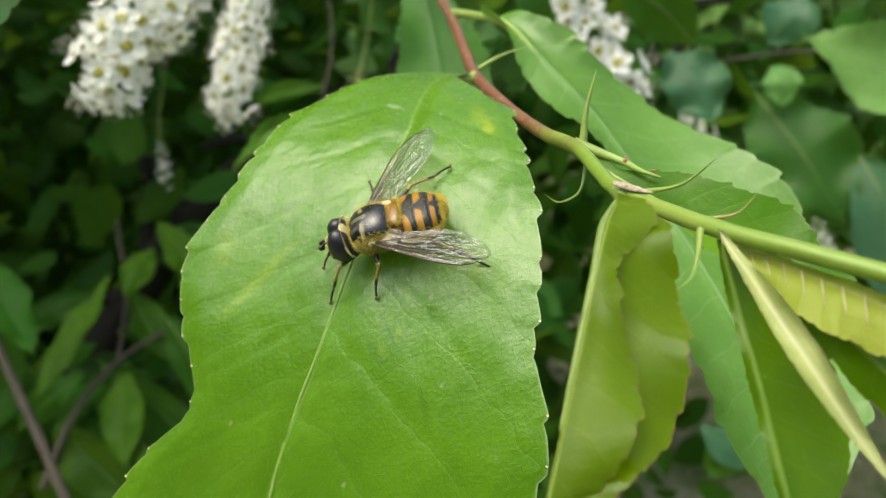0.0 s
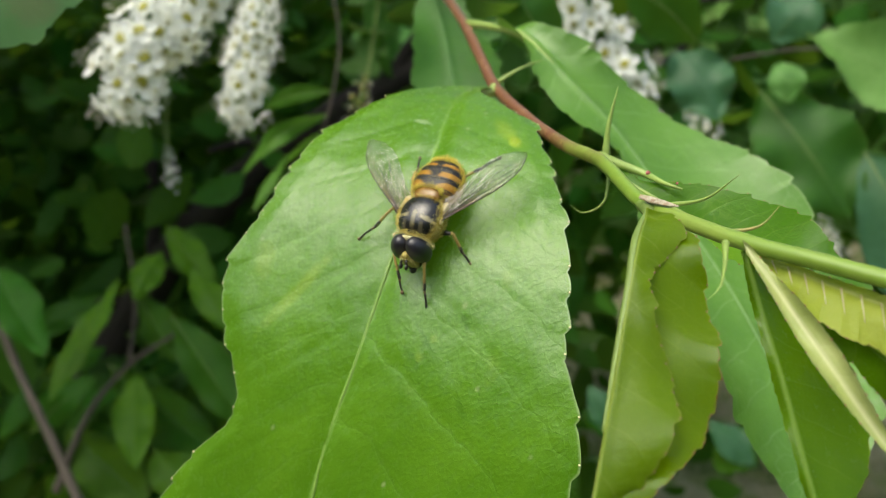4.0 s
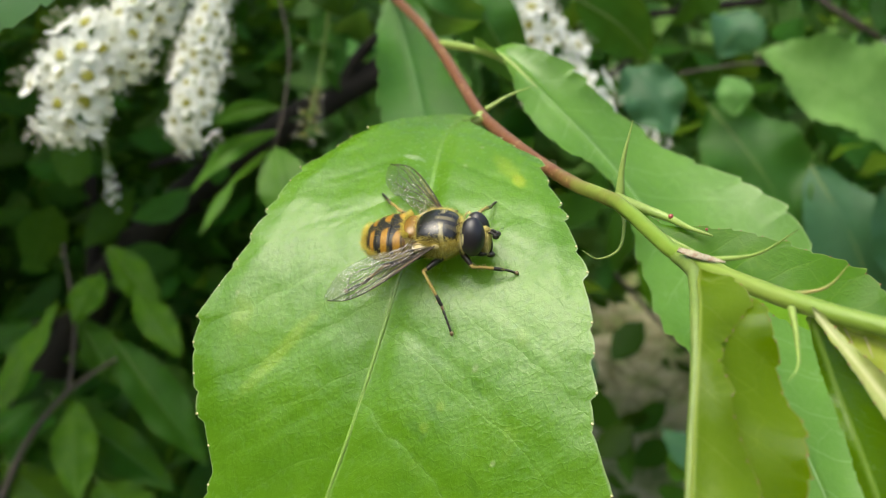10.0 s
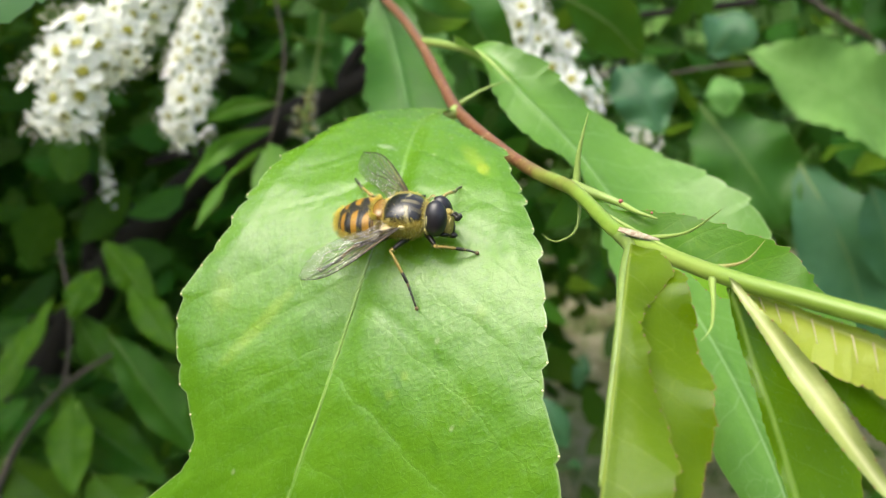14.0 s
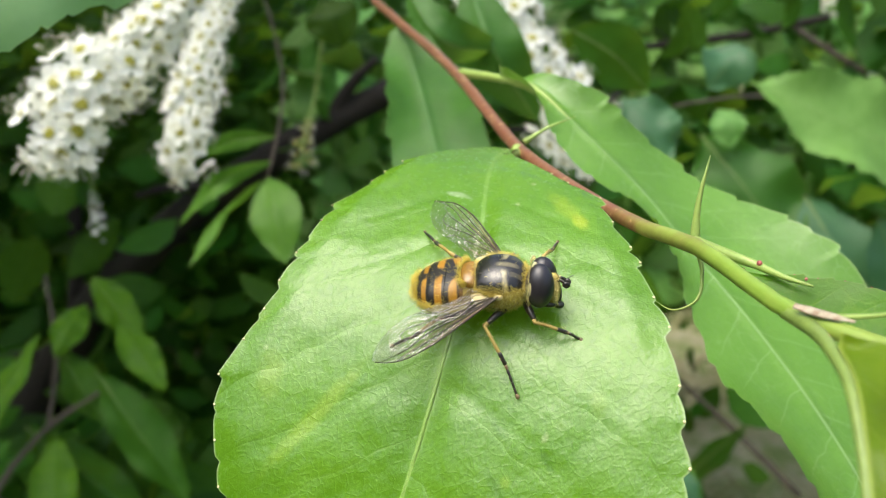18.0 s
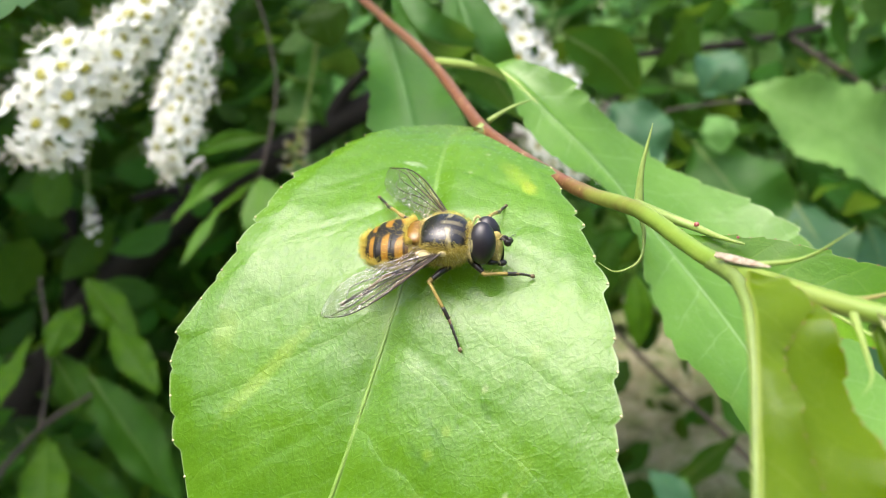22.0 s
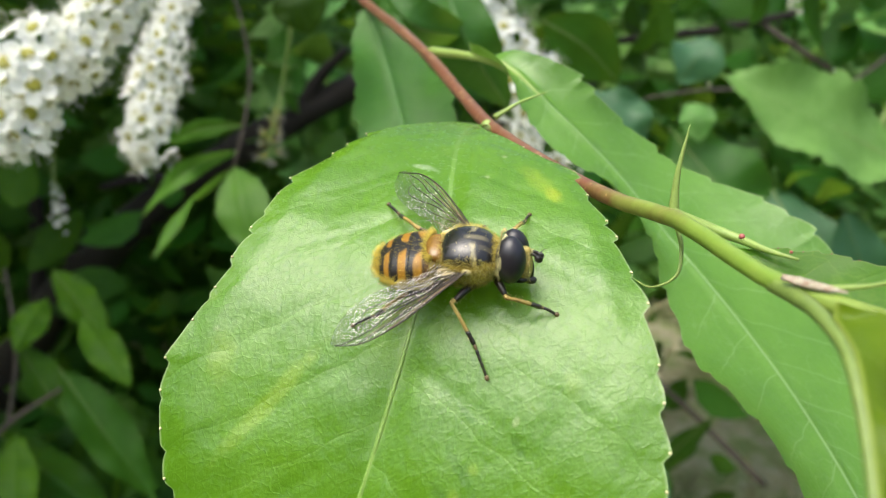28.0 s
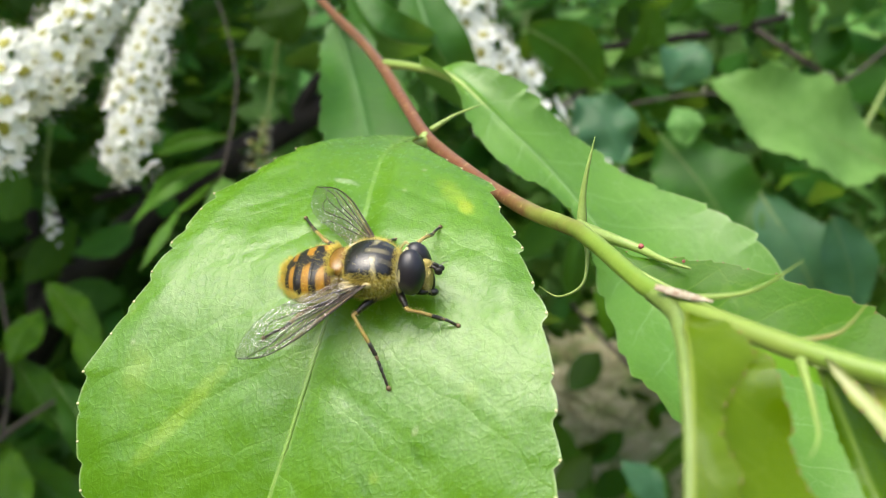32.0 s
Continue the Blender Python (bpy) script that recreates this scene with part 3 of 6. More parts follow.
def build_broad_leaf(parent):
    us = (-9.5, -6, -3, 0, 2, 5, 8.5, 14, 18, 21, 26, 29.3, 32, 35, 38, 40, 42.4, 45.5, 49, 56, 65, 74)
    lo = (-2.6, -5.6, -8.0, -9.8, -10.9, -12.2, -13.5, -16.0, -16.9, -17.6, -19.5, -21, -21.1, -20, -18.6, -17.7, -18.8, -23.5, -27, -26, -17, -4)
    hi = (-1.7, -1.6, -1.3, -0.2, 1.8, 4.9, 8.2, 10.4, 12.1, 13.3, 14.8, 15.3, 15.5, 15.8, 16.8, 17.5, 17.8, 17, 16, 12, 6, -2)
    ce = (-2.15, -2.3, -2.5, -2.5, -2.4, -2.2, -1.9, -1.3, -1.4, -1.8, -2.3, -2.8, -3.3, -4.2, -5, -5.8, -6.8, -8.2, -9.4, -9, -7, -3)
    nu, nv = 326, 40
    verts, cm, rel = [], [], []
    uu = np.linspace(-9.5, 74, nu)
    for i, u in enumerate(uu):
        l, h, c = (float(np.interp(u, us, w)) for w in (lo, hi, ce))
        tooth = 0.58 * step_in(u, -6, 2)
        for r in np.linspace(-1, 1, 2 * nv + 1):
            e = (l - toothed((u + 9.5) / 83.5, 26.4, tooth) + 0.3) if r < 0 else (h + toothed((u + 9.5) / 83.5 + 0.02, 28, tooth) - 0.3)
            e0 = l if r < 0 else h
            w = e0 + (e - e0) * abs(r) ** 10
            v = c + (w - c) * abs(r)
            d = abs(v - c)
            up = (-0.15 - 0.40 * step_in(u, 6, 16)) * math.exp(-(d / 1.3) ** 2) + 0.20 * noise.noise(Vector((u * 0.15, v * 0.15, 3))) + 0.09 * noise.noise(Vector((u * 0.38, v * 0.38, 6))) + 0.035 * noise.noise(Vector((u * 0.6, v * 0.6, 9)))
            # shallow troughs along the side veins
            ph = ((u - 0.55 * d + 0.8 * noise.noise(Vector((u * 0.1, v * 0.1, 5)))) / 6.2 + (0.2 if r < 0 else 0.0)) % 1.0
            up -= 0.08 * math.exp(-((ph - 0.5) / 0.09) ** 2) * min(1, d / 2) * (1 - abs(r) ** 4)
            # the margin turns down a little
            up -= 0.5 * max(0, abs(r) - 0.86) / 0.14
            verts.append(on_leaf(u, v, up))
            cm.append((u / 10, (v - c) / 10))
            rel.append(((u + 9.5) / 83.5, r))
    m = 2 * nv + 1
    faces = [(i * m + k, i * m + k + 1, (i + 1) * m + k + 1, (i + 1) * m + k) for i in range(nu - 1) for k in range(m - 1)]
    ob = obj("leaf", verts, faces, LEAF_MAIN, parent, "broad glossy light green leaf with a toothed margin", uvs={"cm": cm, "rel": rel})
    # pale callous tips of the teeth
    tip = ico_mesh("tooth_tip", 0.00011, CALLUS)
    for row, side in ((0, -1), (m - 1, 1)):
        edge = [(verts[i * m + row] - on_leaf(uu[i], float(np.interp(uu[i], us, ce)))).dot(AY) * side for i in range(nu)]
        base = np.convolve(edge, np.ones(15) / 15, "same")
        last = -9
        for i in range(8, nu - 8):
            if edge[i] - base[i] == max(edge[j] - base[j] for j in range(i - 4, i + 5)) and i - last > 5:
                last = i
                dot = new("tooth_tip", tip)
                dot.parent, dot.location, dot.scale = ob, verts[i * m + row].lerp(verts[i * m + (1 if row == 0 else m - 2)], 0.25), (1.0, 1.5, 0.8)
    tube("petiole", [(0.0043, 0.0990, 1.1784), on_leaf(-8, -2.2, -0.9), on_leaf(-3, -2.5, -1.0)], [0.0007, 0.0006, 0.0003], STIPULE, ob, n=16, seg=8)
    tube("midrib", [on_leaf(u, float(np.interp(u, us, ce)), -0.62) for u in (5, 9, 13, 17, 26, 35, 44, 53, 62, 70)], [0.00008, 0.00014, 0.00018, 0.00020, 0.00022, 0.00018], RIB, ob, n=60, seg=10)
    return ob


def thing(name, at, label, category, group="", kind=""):
    ob = new(name)
    ob.location = at
    ob.empty_display_size = 0.01
    return tagged(ob, label, category, group, kind)


def keep_place(root):
    """Parts are built in world places: hold them there under their root."""
    bpy.context.view_layer.update()
    inv = root.matrix_world.inverted()
    for ch in root.children:
        ch.matrix_parent_inverse = inv


def build_twig():
    dots = ico_mesh("gland", 0.00006, GLAND_BROWN)
    root = thing("cherry_twig", (-0.0067, 0.2129, 1.1833), "red and green cherry twig with toothed leaves and stipules", "twig")
    stem_pts = [(-0.10, 0.43, 1.40), (-0.0217, 0.3299, 1.1974), (-0.0065, 0.2022, 1.1841), (-0.0013, 0.1681, 1.1820), (0.0017, 0.1344, 1.1809), (0.0033, 0.1140, 1.1795), (0.0045, 0.0993, 1.1787), (0.0078, 0.0846, 1.1782), (0.0104, 0.0736, 1.1785), (0.0122, 0.0657, 1.1796), (0.0129, 0.0591, 1.1796), (0.0135, 0.0537, 1.1798), (0.0157, 0.0486, 1.1803), (0.0180, 0.0444, 1.1807), (0.0207, 0.0410, 1.1811), (0.0243, 0.0372, 1.1813), (0.0283, 0.0332, 1.1815)]
    tube("stem", stem_pts, [0.003, 0.0020, 0.0018, 0.00145, 0.00125, 0.00112, 0.00104, 0.00102, 0.00096, 0.00084, 0.00068, 0.00055], STEM, root, "red bark turning green towards the shoot tip", n=160, seg=16, jitter=0.12)
    build_broad_leaf(root)
    # swollen nodes
    for i, (p, r) in enumerate((((0.0041, 0.0991, 1.1788), 0.00078), ((0.0018, 0.1384, 1.1811), 0.0010))):
        bm = bmesh.new()
        bmesh.ops.create_icosphere(bm, subdivisions=3, radius=r)
        for v in bm.verts:
            v.co = v.co * (1 + 0.2 * noise.noise(v.co * 900 + Vector((i * 5, 0, 0)))) + Vector(p)
        me = bpy.data.meshes.new("node")
        bm.to_mesh(me)
        bm.free()
        me.materials.append(STIPULE)
        me.polygons.foreach_set("use_smooth", [True] * len(me.polygons))
        new("node", me).parent = root
    # the large leaf on the far side of the twig
    tube("petiole", [(0.0019, 0.1386, 1.1816), (0.0056, 0.1294, 1.1824), (0.0102, 0.1201, 1.1823), (0.0159, 0.1131, 1.1773)], [0.0008, 0.0006, 0.00045, 0.0001], STIPULE, root, n=30, seg=8)
    leaf(root, LEAF_BACK, [(0.0063, 0.1269, 1.1830), (0.0102, 0.1203, 1.1822), (0.0160, 0.1133, 1.1773), (0.0223, 0.1069, 1.1712), (0.0275, 0.0993, 1.1647), (0.0322, 0.0897, 1.1587), (0.0357, 0.0791, 1.1527), (0.0383, 0.0681, 1.1456), (0.0392, 0.0600, 1.1400)],
         [0.0006, 0.0022, 0.0046, 0.0055, 0.0058, 0.0072, 0.0108, 0.0124, 0.0098, 0.001], [0.0006, 0.0030, 0.0070, 0.0110, 0.0146, 0.0172, 0.0178, 0.0150, 0.0090, 0.001], (0.6, 0.77, 0.2),
         "large matt mid-green leaf with a pale midrib", fold=6, curl=0.3, wave=0.0020, teeth=22, tooth=0.0011, nu=220, seed=1)
    # the darker leaf hanging behind the broad one
    leaf(root, LEAF_DEEP, [(-0.0060, 0.2001, 1.1835), (-0.0022, 0.1810, 1.1711), (0.0009, 0.1604, 1.1579), (0.0060, 0.1390, 1.1420), (0.0105, 0.1265, 1.1300)],
         [0.002, 0.0056, 0.0074, 0.0086, 0.0092, 0.0092, 0.0082, 0.005, 0.001], [0.002, 0.0064, 0.0088, 0.0100, 0.0108, 0.0108, 0.0094, 0.0055, 0.001], (1.0, -0.06, 0.0),
         "deep green leaf with a wavy margin hanging in shade", fold=10, curl=0.35, wave=0.0022, teeth=17, tooth=0.0011, nu=200, seed=2)
    # the small folded leaf past the red glands; its inner half has shade painted in
    tube("petiole", [(0.0121, 0.0669, 1.1795), (0.0163, 0.0644, 1.1786), (0.0172, 0.0622, 1.1786), (0.0184, 0.0602, 1.1787)], [0.0007, 0.00042, 0.00028, 0.00008], STIPULE, root, n=24, seg=8)
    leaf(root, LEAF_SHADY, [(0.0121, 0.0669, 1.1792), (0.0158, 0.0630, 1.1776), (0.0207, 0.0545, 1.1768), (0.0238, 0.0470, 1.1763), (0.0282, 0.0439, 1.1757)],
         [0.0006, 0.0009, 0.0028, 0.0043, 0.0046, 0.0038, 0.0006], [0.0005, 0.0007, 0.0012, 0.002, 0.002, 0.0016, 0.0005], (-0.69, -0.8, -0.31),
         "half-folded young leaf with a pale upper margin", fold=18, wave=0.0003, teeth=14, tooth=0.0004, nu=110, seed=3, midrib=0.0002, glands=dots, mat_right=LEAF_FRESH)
    # the young leaf that hangs from the shoot, nearest the lens: folded, both halves to the same side
    tube("petiole", [(0.0134, 0.0548, 1.1796), (0.0132, 0.0519, 1.1800), (0.0115, 0.0470, 1.1811), (0.0100, 0.0431, 1.1814), (0.0091, 0.0402, 1.1799), (0.0078, 0.0365, 1.1773), (0.0063, 0.0322, 1.1745)], [0.0006, 0.00046, 0.00036, 0.0003, 0.00027, 0.00022, 0.0001], STALK, root, n=60, seg=8)
    leaf(root, LEAF_YOUNG, [(0.0115, 0.0468, 1.1814), (0.0101, 0.0430, 1.1814), (0.0091, 0.0402, 1.1799), (0.0078, 0.0365, 1.1773), (0.0063, 0.0322, 1.1745), (0.0049, 0.0284, 1.1713)],
         [0.0012, 0.0030, 0.0015, 0.0010, 0.0019, 0.0031, 0.0037, 0.0035, 0.0024, 0.0004], [0.0012, 0.0036, 0.0046, 0.0052, 0.0058, 0.0062, 0.0060, 0.0050, 0.0032, 0.0004], (1, -0.1, 0.0),
         "folded glossy yellow-green young leaf", fold=203, fold_right=24, curl=0.25, wave=0.0008, teeth=16, tooth=0.0003, nu=140, seed=4, midrib=0, glands=dots, mat_right=LEAF_YOUNG_IN)
    leaf(root, LEAF_PALE, [(0.0177, 0.0442, 1.1808), (0.0191, 0.0397, 1.1787), (0.0204, 0.0359, 1.1767), (0.0218, 0.0329, 1.1746), (0.0236, 0.0304, 1.1722)],
         [0.0003, 0.0005, 0.0008, 0.0011, 0.0012, 0.0009, 0.0005, 0.0001], [0.0003, 0.0005, 0.0009, 0.0013, 0.0014, 0.0010, 0.0006, 0.0001], (0.75, 0.0, 0.6),
         "pale downy folded edge of a young leaf, pinkish at its rim", fold=-22, curl=0.5, wave=0.0003, teeth=26, tooth=0.00008, nu=90, seed=5, midrib=0, glands=dots)
    leaf(root, LEAF_YOUNG_DARK, [(0.0181, 0.0449, 1.1800), (0.0185, 0.0413, 1.1768), (0.0190, 0.0376, 1.1736), (0.0194, 0.0342, 1.1704), (0.0199, 0.0310, 1.1672)],
         [0.0002, 0.0004, 0.0005, 0.0005, 0.0005, 0.0004, 0.0002], [0.0004, 0.0022, 0.0040, 0.0050, 0.0050, 0.0038, 0.0005], (0.85, 0.15, 0.45),
         "dark olive young leaf folded along its midrib", fold=20, wave=0.0003, teeth=18, tooth=0.0002, nu=100, seed=7, midrib=0.00020, rib_mat=STIPULE)
    pleated = leaf(root, LEAF_PLEATED, [(0.0186, 0.0443, 1.1799), (0.0209, 0.0408, 1.1799), (0.0246, 0.0369, 1.1795), (0.0282, 0.0335, 1.1784), (0.0302, 0.0312, 1.1772)],
         [0.0002, 0.0004, 0.0005, 0.0005, 0.0004, 0.0002], [0.0004, 0.0018, 0.0026, 0.0027, 0.0020, 0.0004], (-0.45, 0.0, -0.9),
         "yellow-green pleated young leaf with a reddish margin", fold=25, wave=0.0004, teeth=20, tooth=0.0002, nu=90, seed=6, midrib=0, glands=dots)
    # raised pale side ribs between its pleats
    pv = pleated.data.vertices
    for i in range(6, 76, 6):
        a, b = pv[i * 29 + 14].co.copy(), pv[(i + 5) * 29 + 22].co.copy()
        lift = Vector((-0.00003, -0.00012, 0.00006))
        tube("rib", [a + lift, (a + b) / 2 + lift * 1.2, b + lift * 0.6], [0.00006, 0.00005, 0.00002], CALLUS, pleated, n=6, seg=5)
    leaf(root, LEAF_YOUNG_DARK, [(0.0205, 0.0420, 1.1790), (0.0232, 0.0378, 1.1772), (0.0258, 0.0342, 1.1752), (0.0282, 0.0312, 1.1730)],
         [0.0003, 0.0012, 0.0018, 0.0016, 0.0003], [0.0003, 0.0014, 0.0022, 0.0020, 0.0003], (0.75, 0.1, 0.6),
         "narrow olive young leaf with a red-toothed margin", fold=28, wave=0.0003, teeth=16, tooth=0.0002, nu=80, seed=9, midrib=0.00010, glands=dots)
    # stipules
    for pts, r, mt in (
        ([(0.0046, 0.0977, 1.1801), (0.0071, 0.0982, 1.1815), (0.0111, 0.0996, 1.1827)], 0.00024, STIPULE),
        ([(0.0134, 0.0694, 1.1789), (0.0135, 0.0699, 1.1813), (0.0144, 0.0709, 1.1855)], 0.00030, STIPULE),
        ([(0.0133, 0.0688, 1.1787), (0.0133, 0.0670, 1.1769), (0.0126, 0.0658, 1.1751), (0.0109, 0.0662, 1.1741), (0.0098, 0.0675, 1.1744)], 0.00018, STIPULE),
        ([(0.0148, 0.0522, 1.1804), (0.0168, 0.0500, 1.1818), (0.0184, 0.0483, 1.1843)], 0.00016, STIPULE),
        ([(0.0173, 0.0462, 1.1807), (0.0194, 0.0458, 1.1814), (0.0205, 0.0458, 1.1829)], 0.00014, STIPULE_RED),
        ([(0.0166, 0.0445, 1.1807), (0.0156, 0.0416, 1.1800), (0.0144, 0.0393, 1.1797), (0.0137, 0.0387, 1.1795)], 0.00018, STIPULE),
    ):
        line, far = spline(pts, 12)
        for k in range(1, 9):
            dot = new("gland", dots)
            dot.parent, dot.location, dot.scale = root, line[k] + np.array([0.7, -0.5, 0.3 if k % 2 else -0.5]) * r * (1.25 - 0.1 * k), (0.6, 0.6, 0.6)
        tube("stipule", pts, [r * 1.5, r * 1.0, r * 0.7, r * 0.45, r * 0.1], mt, root, n=26, seg=7)
    for p, r in (((0.0163, 0.0641, 1.1789), 0.00030), ((0.0180, 0.0606, 1.1791), 0.00016), ((0.0133, 0.0527, 1.1806), 0.0002), ((0.0138, 0.0509, 1.1799), 0.00018), ((0.0145, 0.0498, 1.1800), 0.00016)):
        bm = bmesh.new()
        bmesh.ops.create_icosphere(bm, subdivisions=2, radius=r * 0.75, matrix=Matrix.Translation(p))
        me = bpy.data.meshes.new("gland")
        bm.to_mesh(me)
        bm.free()
        me.materials.append(GLAND)
        me.polygons.foreach_set("use_smooth", [True] * len(me.polygons))
        new("gland", me).parent = root
    tube("bud", [(0.0128, 0.0533, 1.1807), (0.0138, 0.0519, 1.1808), (0.0151, 0.0507, 1.1809)], [0.00016, 0.00024, 0.00020, 0.00005], BUD, root, "whitish bud with reddish scales", n=30, seg=9, jitter=0.9)
    keep_place(root)
    return root


tagged(tube("cherry_limb", [(-1.45, 1.15, -0.05), (-1.38, 1.02, 0.7), (-1.15, 0.82, 1.25), (-0.60, 0.55, 1.42), (-0.10, 0.43, 1.40), (0.30, 0.45, 1.38), (0.80, 0.62, 1.36)], [0.045, 0.040, 0.032, 0.024, 0.016, 0.012, 0.008], BARK_DARK, n=70, seg=14, jitter=0.2),
       "dark cherry limb rising over the hedge", "branch")
build_twig()


# ---- flower racemes ----
def floret_meshes():
    """Petals, centre and stamens of one flower, 8 mm across, facing +z; the meshes are shared by all flowers."""
    rnd = random.Random(5)
    pv, pf = [], []
    for k in range(5):
        a0 = 2 * math.pi * k / 5
        base = len(pv)
        nr, na = 4, 10
        cx, rr = 0.0025, 0.0015
        pv.append((cx * math.cos(a0), cx * math.sin(a0), 0.0003))
        for i in range(1, nr):
            for j in range(na):
                q = 2 * math.pi * j / na
                x, y = cx + rr * 1.22 * i / (nr - 1) * math.cos(q), rr * (1.0 + 0.18 * math.cos(q)) * i / (nr - 1) * math.sin(q)
                z = 0.0003 + 0.0006 * (i / (nr - 1)) ** 2 + (0.0005 + 0.0004 * (k % 3 - 1)) * math.cos(q) * i / (nr - 1) + rnd.uniform(-1, 1) * 0.0001
                pv.append((x * math.cos(a0) - y * math.sin(a0), x * math.sin(a0) + y * math.cos(a0), z))
        pf += [(base, base + 1 + j, base + 1 + (j + 1) % na) for j in range(na)]
        pf += [(base + 1 + (i - 1) * na + j, base + 1 + i * na + j, base + 1 + i * na + (j + 1) % na, base + 1 + (i - 1) * na + (j + 1) % na) for i in range(1, nr - 1) for j in range(na)]
    cv, cf = [], []
    for i in range(4):
        t = i / 3
        for k in range(9):
            a = 2 * math.pi * k / 9
            cv.append((0.0015 * math.cos(a) * math.cos(t * 1.3), 0.0015 * math.sin(a) * math.cos(t * 1.3), 0.00045 + 0.0004 * math.sin(t * 1.5)))
    cf = [(i * 9 + k, i * 9 + (k + 1) % 9, (i + 1) * 9 + (k + 1) % 9, (i + 1) * 9 + k) for i in range(3) for k in range(9)] + [tuple(range(27, 36))]
    sv, sf = [], []
    for k in range(14):
        a, tl = rnd.uniform(0, 6.28), rnd.uniform(0.35, 1.0)
        top = Vector((math.cos(a) * 0.0030 * tl, math.sin(a) * 0.0030 * tl, rnd.uniform(0.0020, 0.0046)))
        bot = Vector((math.cos(a) * 0.0013, math.sin(a) * 0.0013, 0.0003))
        tip = top + Vector((0, 0, 0.00045))
        b = len(sv)
        for c, r in ((bot, 0.00004), (top, 0.00003), (top * 0.999, 0.00011), (tip, 0.00008)):
            for q in range(4):
                sv.append(c + Vector((math.cos(q * 1.571) * r, math.sin(q * 1.571) * r, 0)))
        sf += [(b + 4 * i + q, b + 4 * i + (q + 1) % 4, b + 4 * i + 4 + (q + 1) % 4, b + 4 * i + 4 + q) for i in range(3) for q in range(4)] + [(b + 12, b + 13, b + 14, b + 15)]
    made = []
    for nm, v, f, mt in (("flower", pv, pf, PETAL), ("flower_centre", cv, cf, CENTRE), ("stamen_tuft", sv, sf, STAMEN)):
        me = bpy.data.meshes.new(nm)
        me.from_pydata([tuple(x) for x in v], [], f)
        me.materials.append(mt)
        me.polygons.foreach_set("use_smooth", [True] * len(f))
        made.append(me)
    return made


FLORET = floret_meshes()


def raceme(axis, radius, count, seed, label, size=1.0, bare=0.0, faded=False, full=False):
    rnd = random.Random(seed)
    root = thing("flower_raceme", axis[0], label, "flower", "hanging cherry flower racemes")
    tube("stalk", axis, [0.0009, 0.0008, 0.0005], STALK, root, n=40, seg=7)
    c, length = spline(axis, 900)
    tan = np.gradient(c, axis=0)
    for k in range(count):
        t = bare + (1 - bare) * (k + 0.5) / count
        i = min(899, int(t * 899))
        ax = Vector(tan[i]).normalized()
        s = ax.cross(Vector((0.3, 0.2, 0.9))).normalized()
        q = s.cross(ax)
        a = k * 2.39996 + rnd.uniform(-0.3, 0.3)
        out = (s * math.cos(a) + q * math.sin(a))
        along = (k + 0.5) / count
        endness = max(0, (along - 0.9) / 0.1)
        d = (out * (1 - 0.6 * endness) + ax * (0.15 + 1.2 * endness)).normalized()
        young = 1.0 if full else 0.30 + 0.70 * min(1.0, along / 0.62)
        r = young * radius * rnd.choice((0.45, 0.66, 0.84, 1.0)) * rnd.uniform(0.92, 1.08) * (0.8 if along > 0.95 else 1.0)
        p = Vector(c[i]) + d * r
        z = (d + Vector((rnd.uniform(-.4, .4), rnd.uniform(-.4, .4), rnd.uniform(-.25, .45)))).normalized()
        m = Matrix.Translation(p) @ z.to_track_quat("Z", "Y").to_matrix().to_4x4() @ Matrix.Rotation(rnd.uniform(0, 6.28), 4, "Z") @ Matrix.Scale(size * young ** 0.5 * rnd.uniform(0.85, 1.12), 4)
        fl = new("flower", FLORET[1] if faded else FLORET[0])
        fl.parent = root
        fl.matrix_parent_inverse = Matrix.Translation(-Vector(axis[0]))
        fl.matrix_basis = m
        for me in (FLORET[2:] if faded else FLORET[1:]):
            new(me.name, me).parent = fl
        if k % 2 == 0:
            ped = tube("pedicel", [Vector(c[i]), Vector(c[i]) + d * r * 0.6 + ax * 0.0005, p], [0.00035, 0.0003, 0.0003], STALK, root, n=6, seg=5)
            ped.matrix_parent_inverse = Matrix.Translation(-Vector(axis[0]))
    for ch in root.children:
        ch.matrix_parent_inverse = Matrix.Translation(-Vector(axis[0]))
    return root


raceme([(-0.20, 0.455, 1.405), (-0.0560, 0.2386, 1.1969), (-0.0637, 0.2261, 1.1862), (-0.0732, 0.2157, 1.1751), (-0.0829, 0.2072, 1.1682), (-0.0889, 0.1980, 1.1550)], 0.0086, 108, 11, "dense hanging raceme of white five-petalled cherry flowers", bare=0.83, size=1.08)
raceme([(-0.15, 0.445, 1.40), (-0.0630, 0.3359, 1.1881), (-0.0742, 0.3199, 1.1718), (-0.0777, 0.3057, 1.1550), (-0.0812, 0.2946, 1.1403), (-0.0827, 0.2855, 1.1255)], 0.0078, 92, 12, "slender hanging raceme of white cherry flowers", bare=0.75, size=1.08)
raceme([(0.02, 0.43, 1.395), (0.0349, 0.3501, 1.1883), (0.0450, 0.3350, 1.1683), (0.0566, 0.3248, 1.1517), (0.0668, 0.3147, 1.1353), (0.0766, 0.3074, 1.1226)], 0.0135, 100, 13, "white cherry raceme slanting behind the leaves", size=1.3, bare=0.66, full=True)


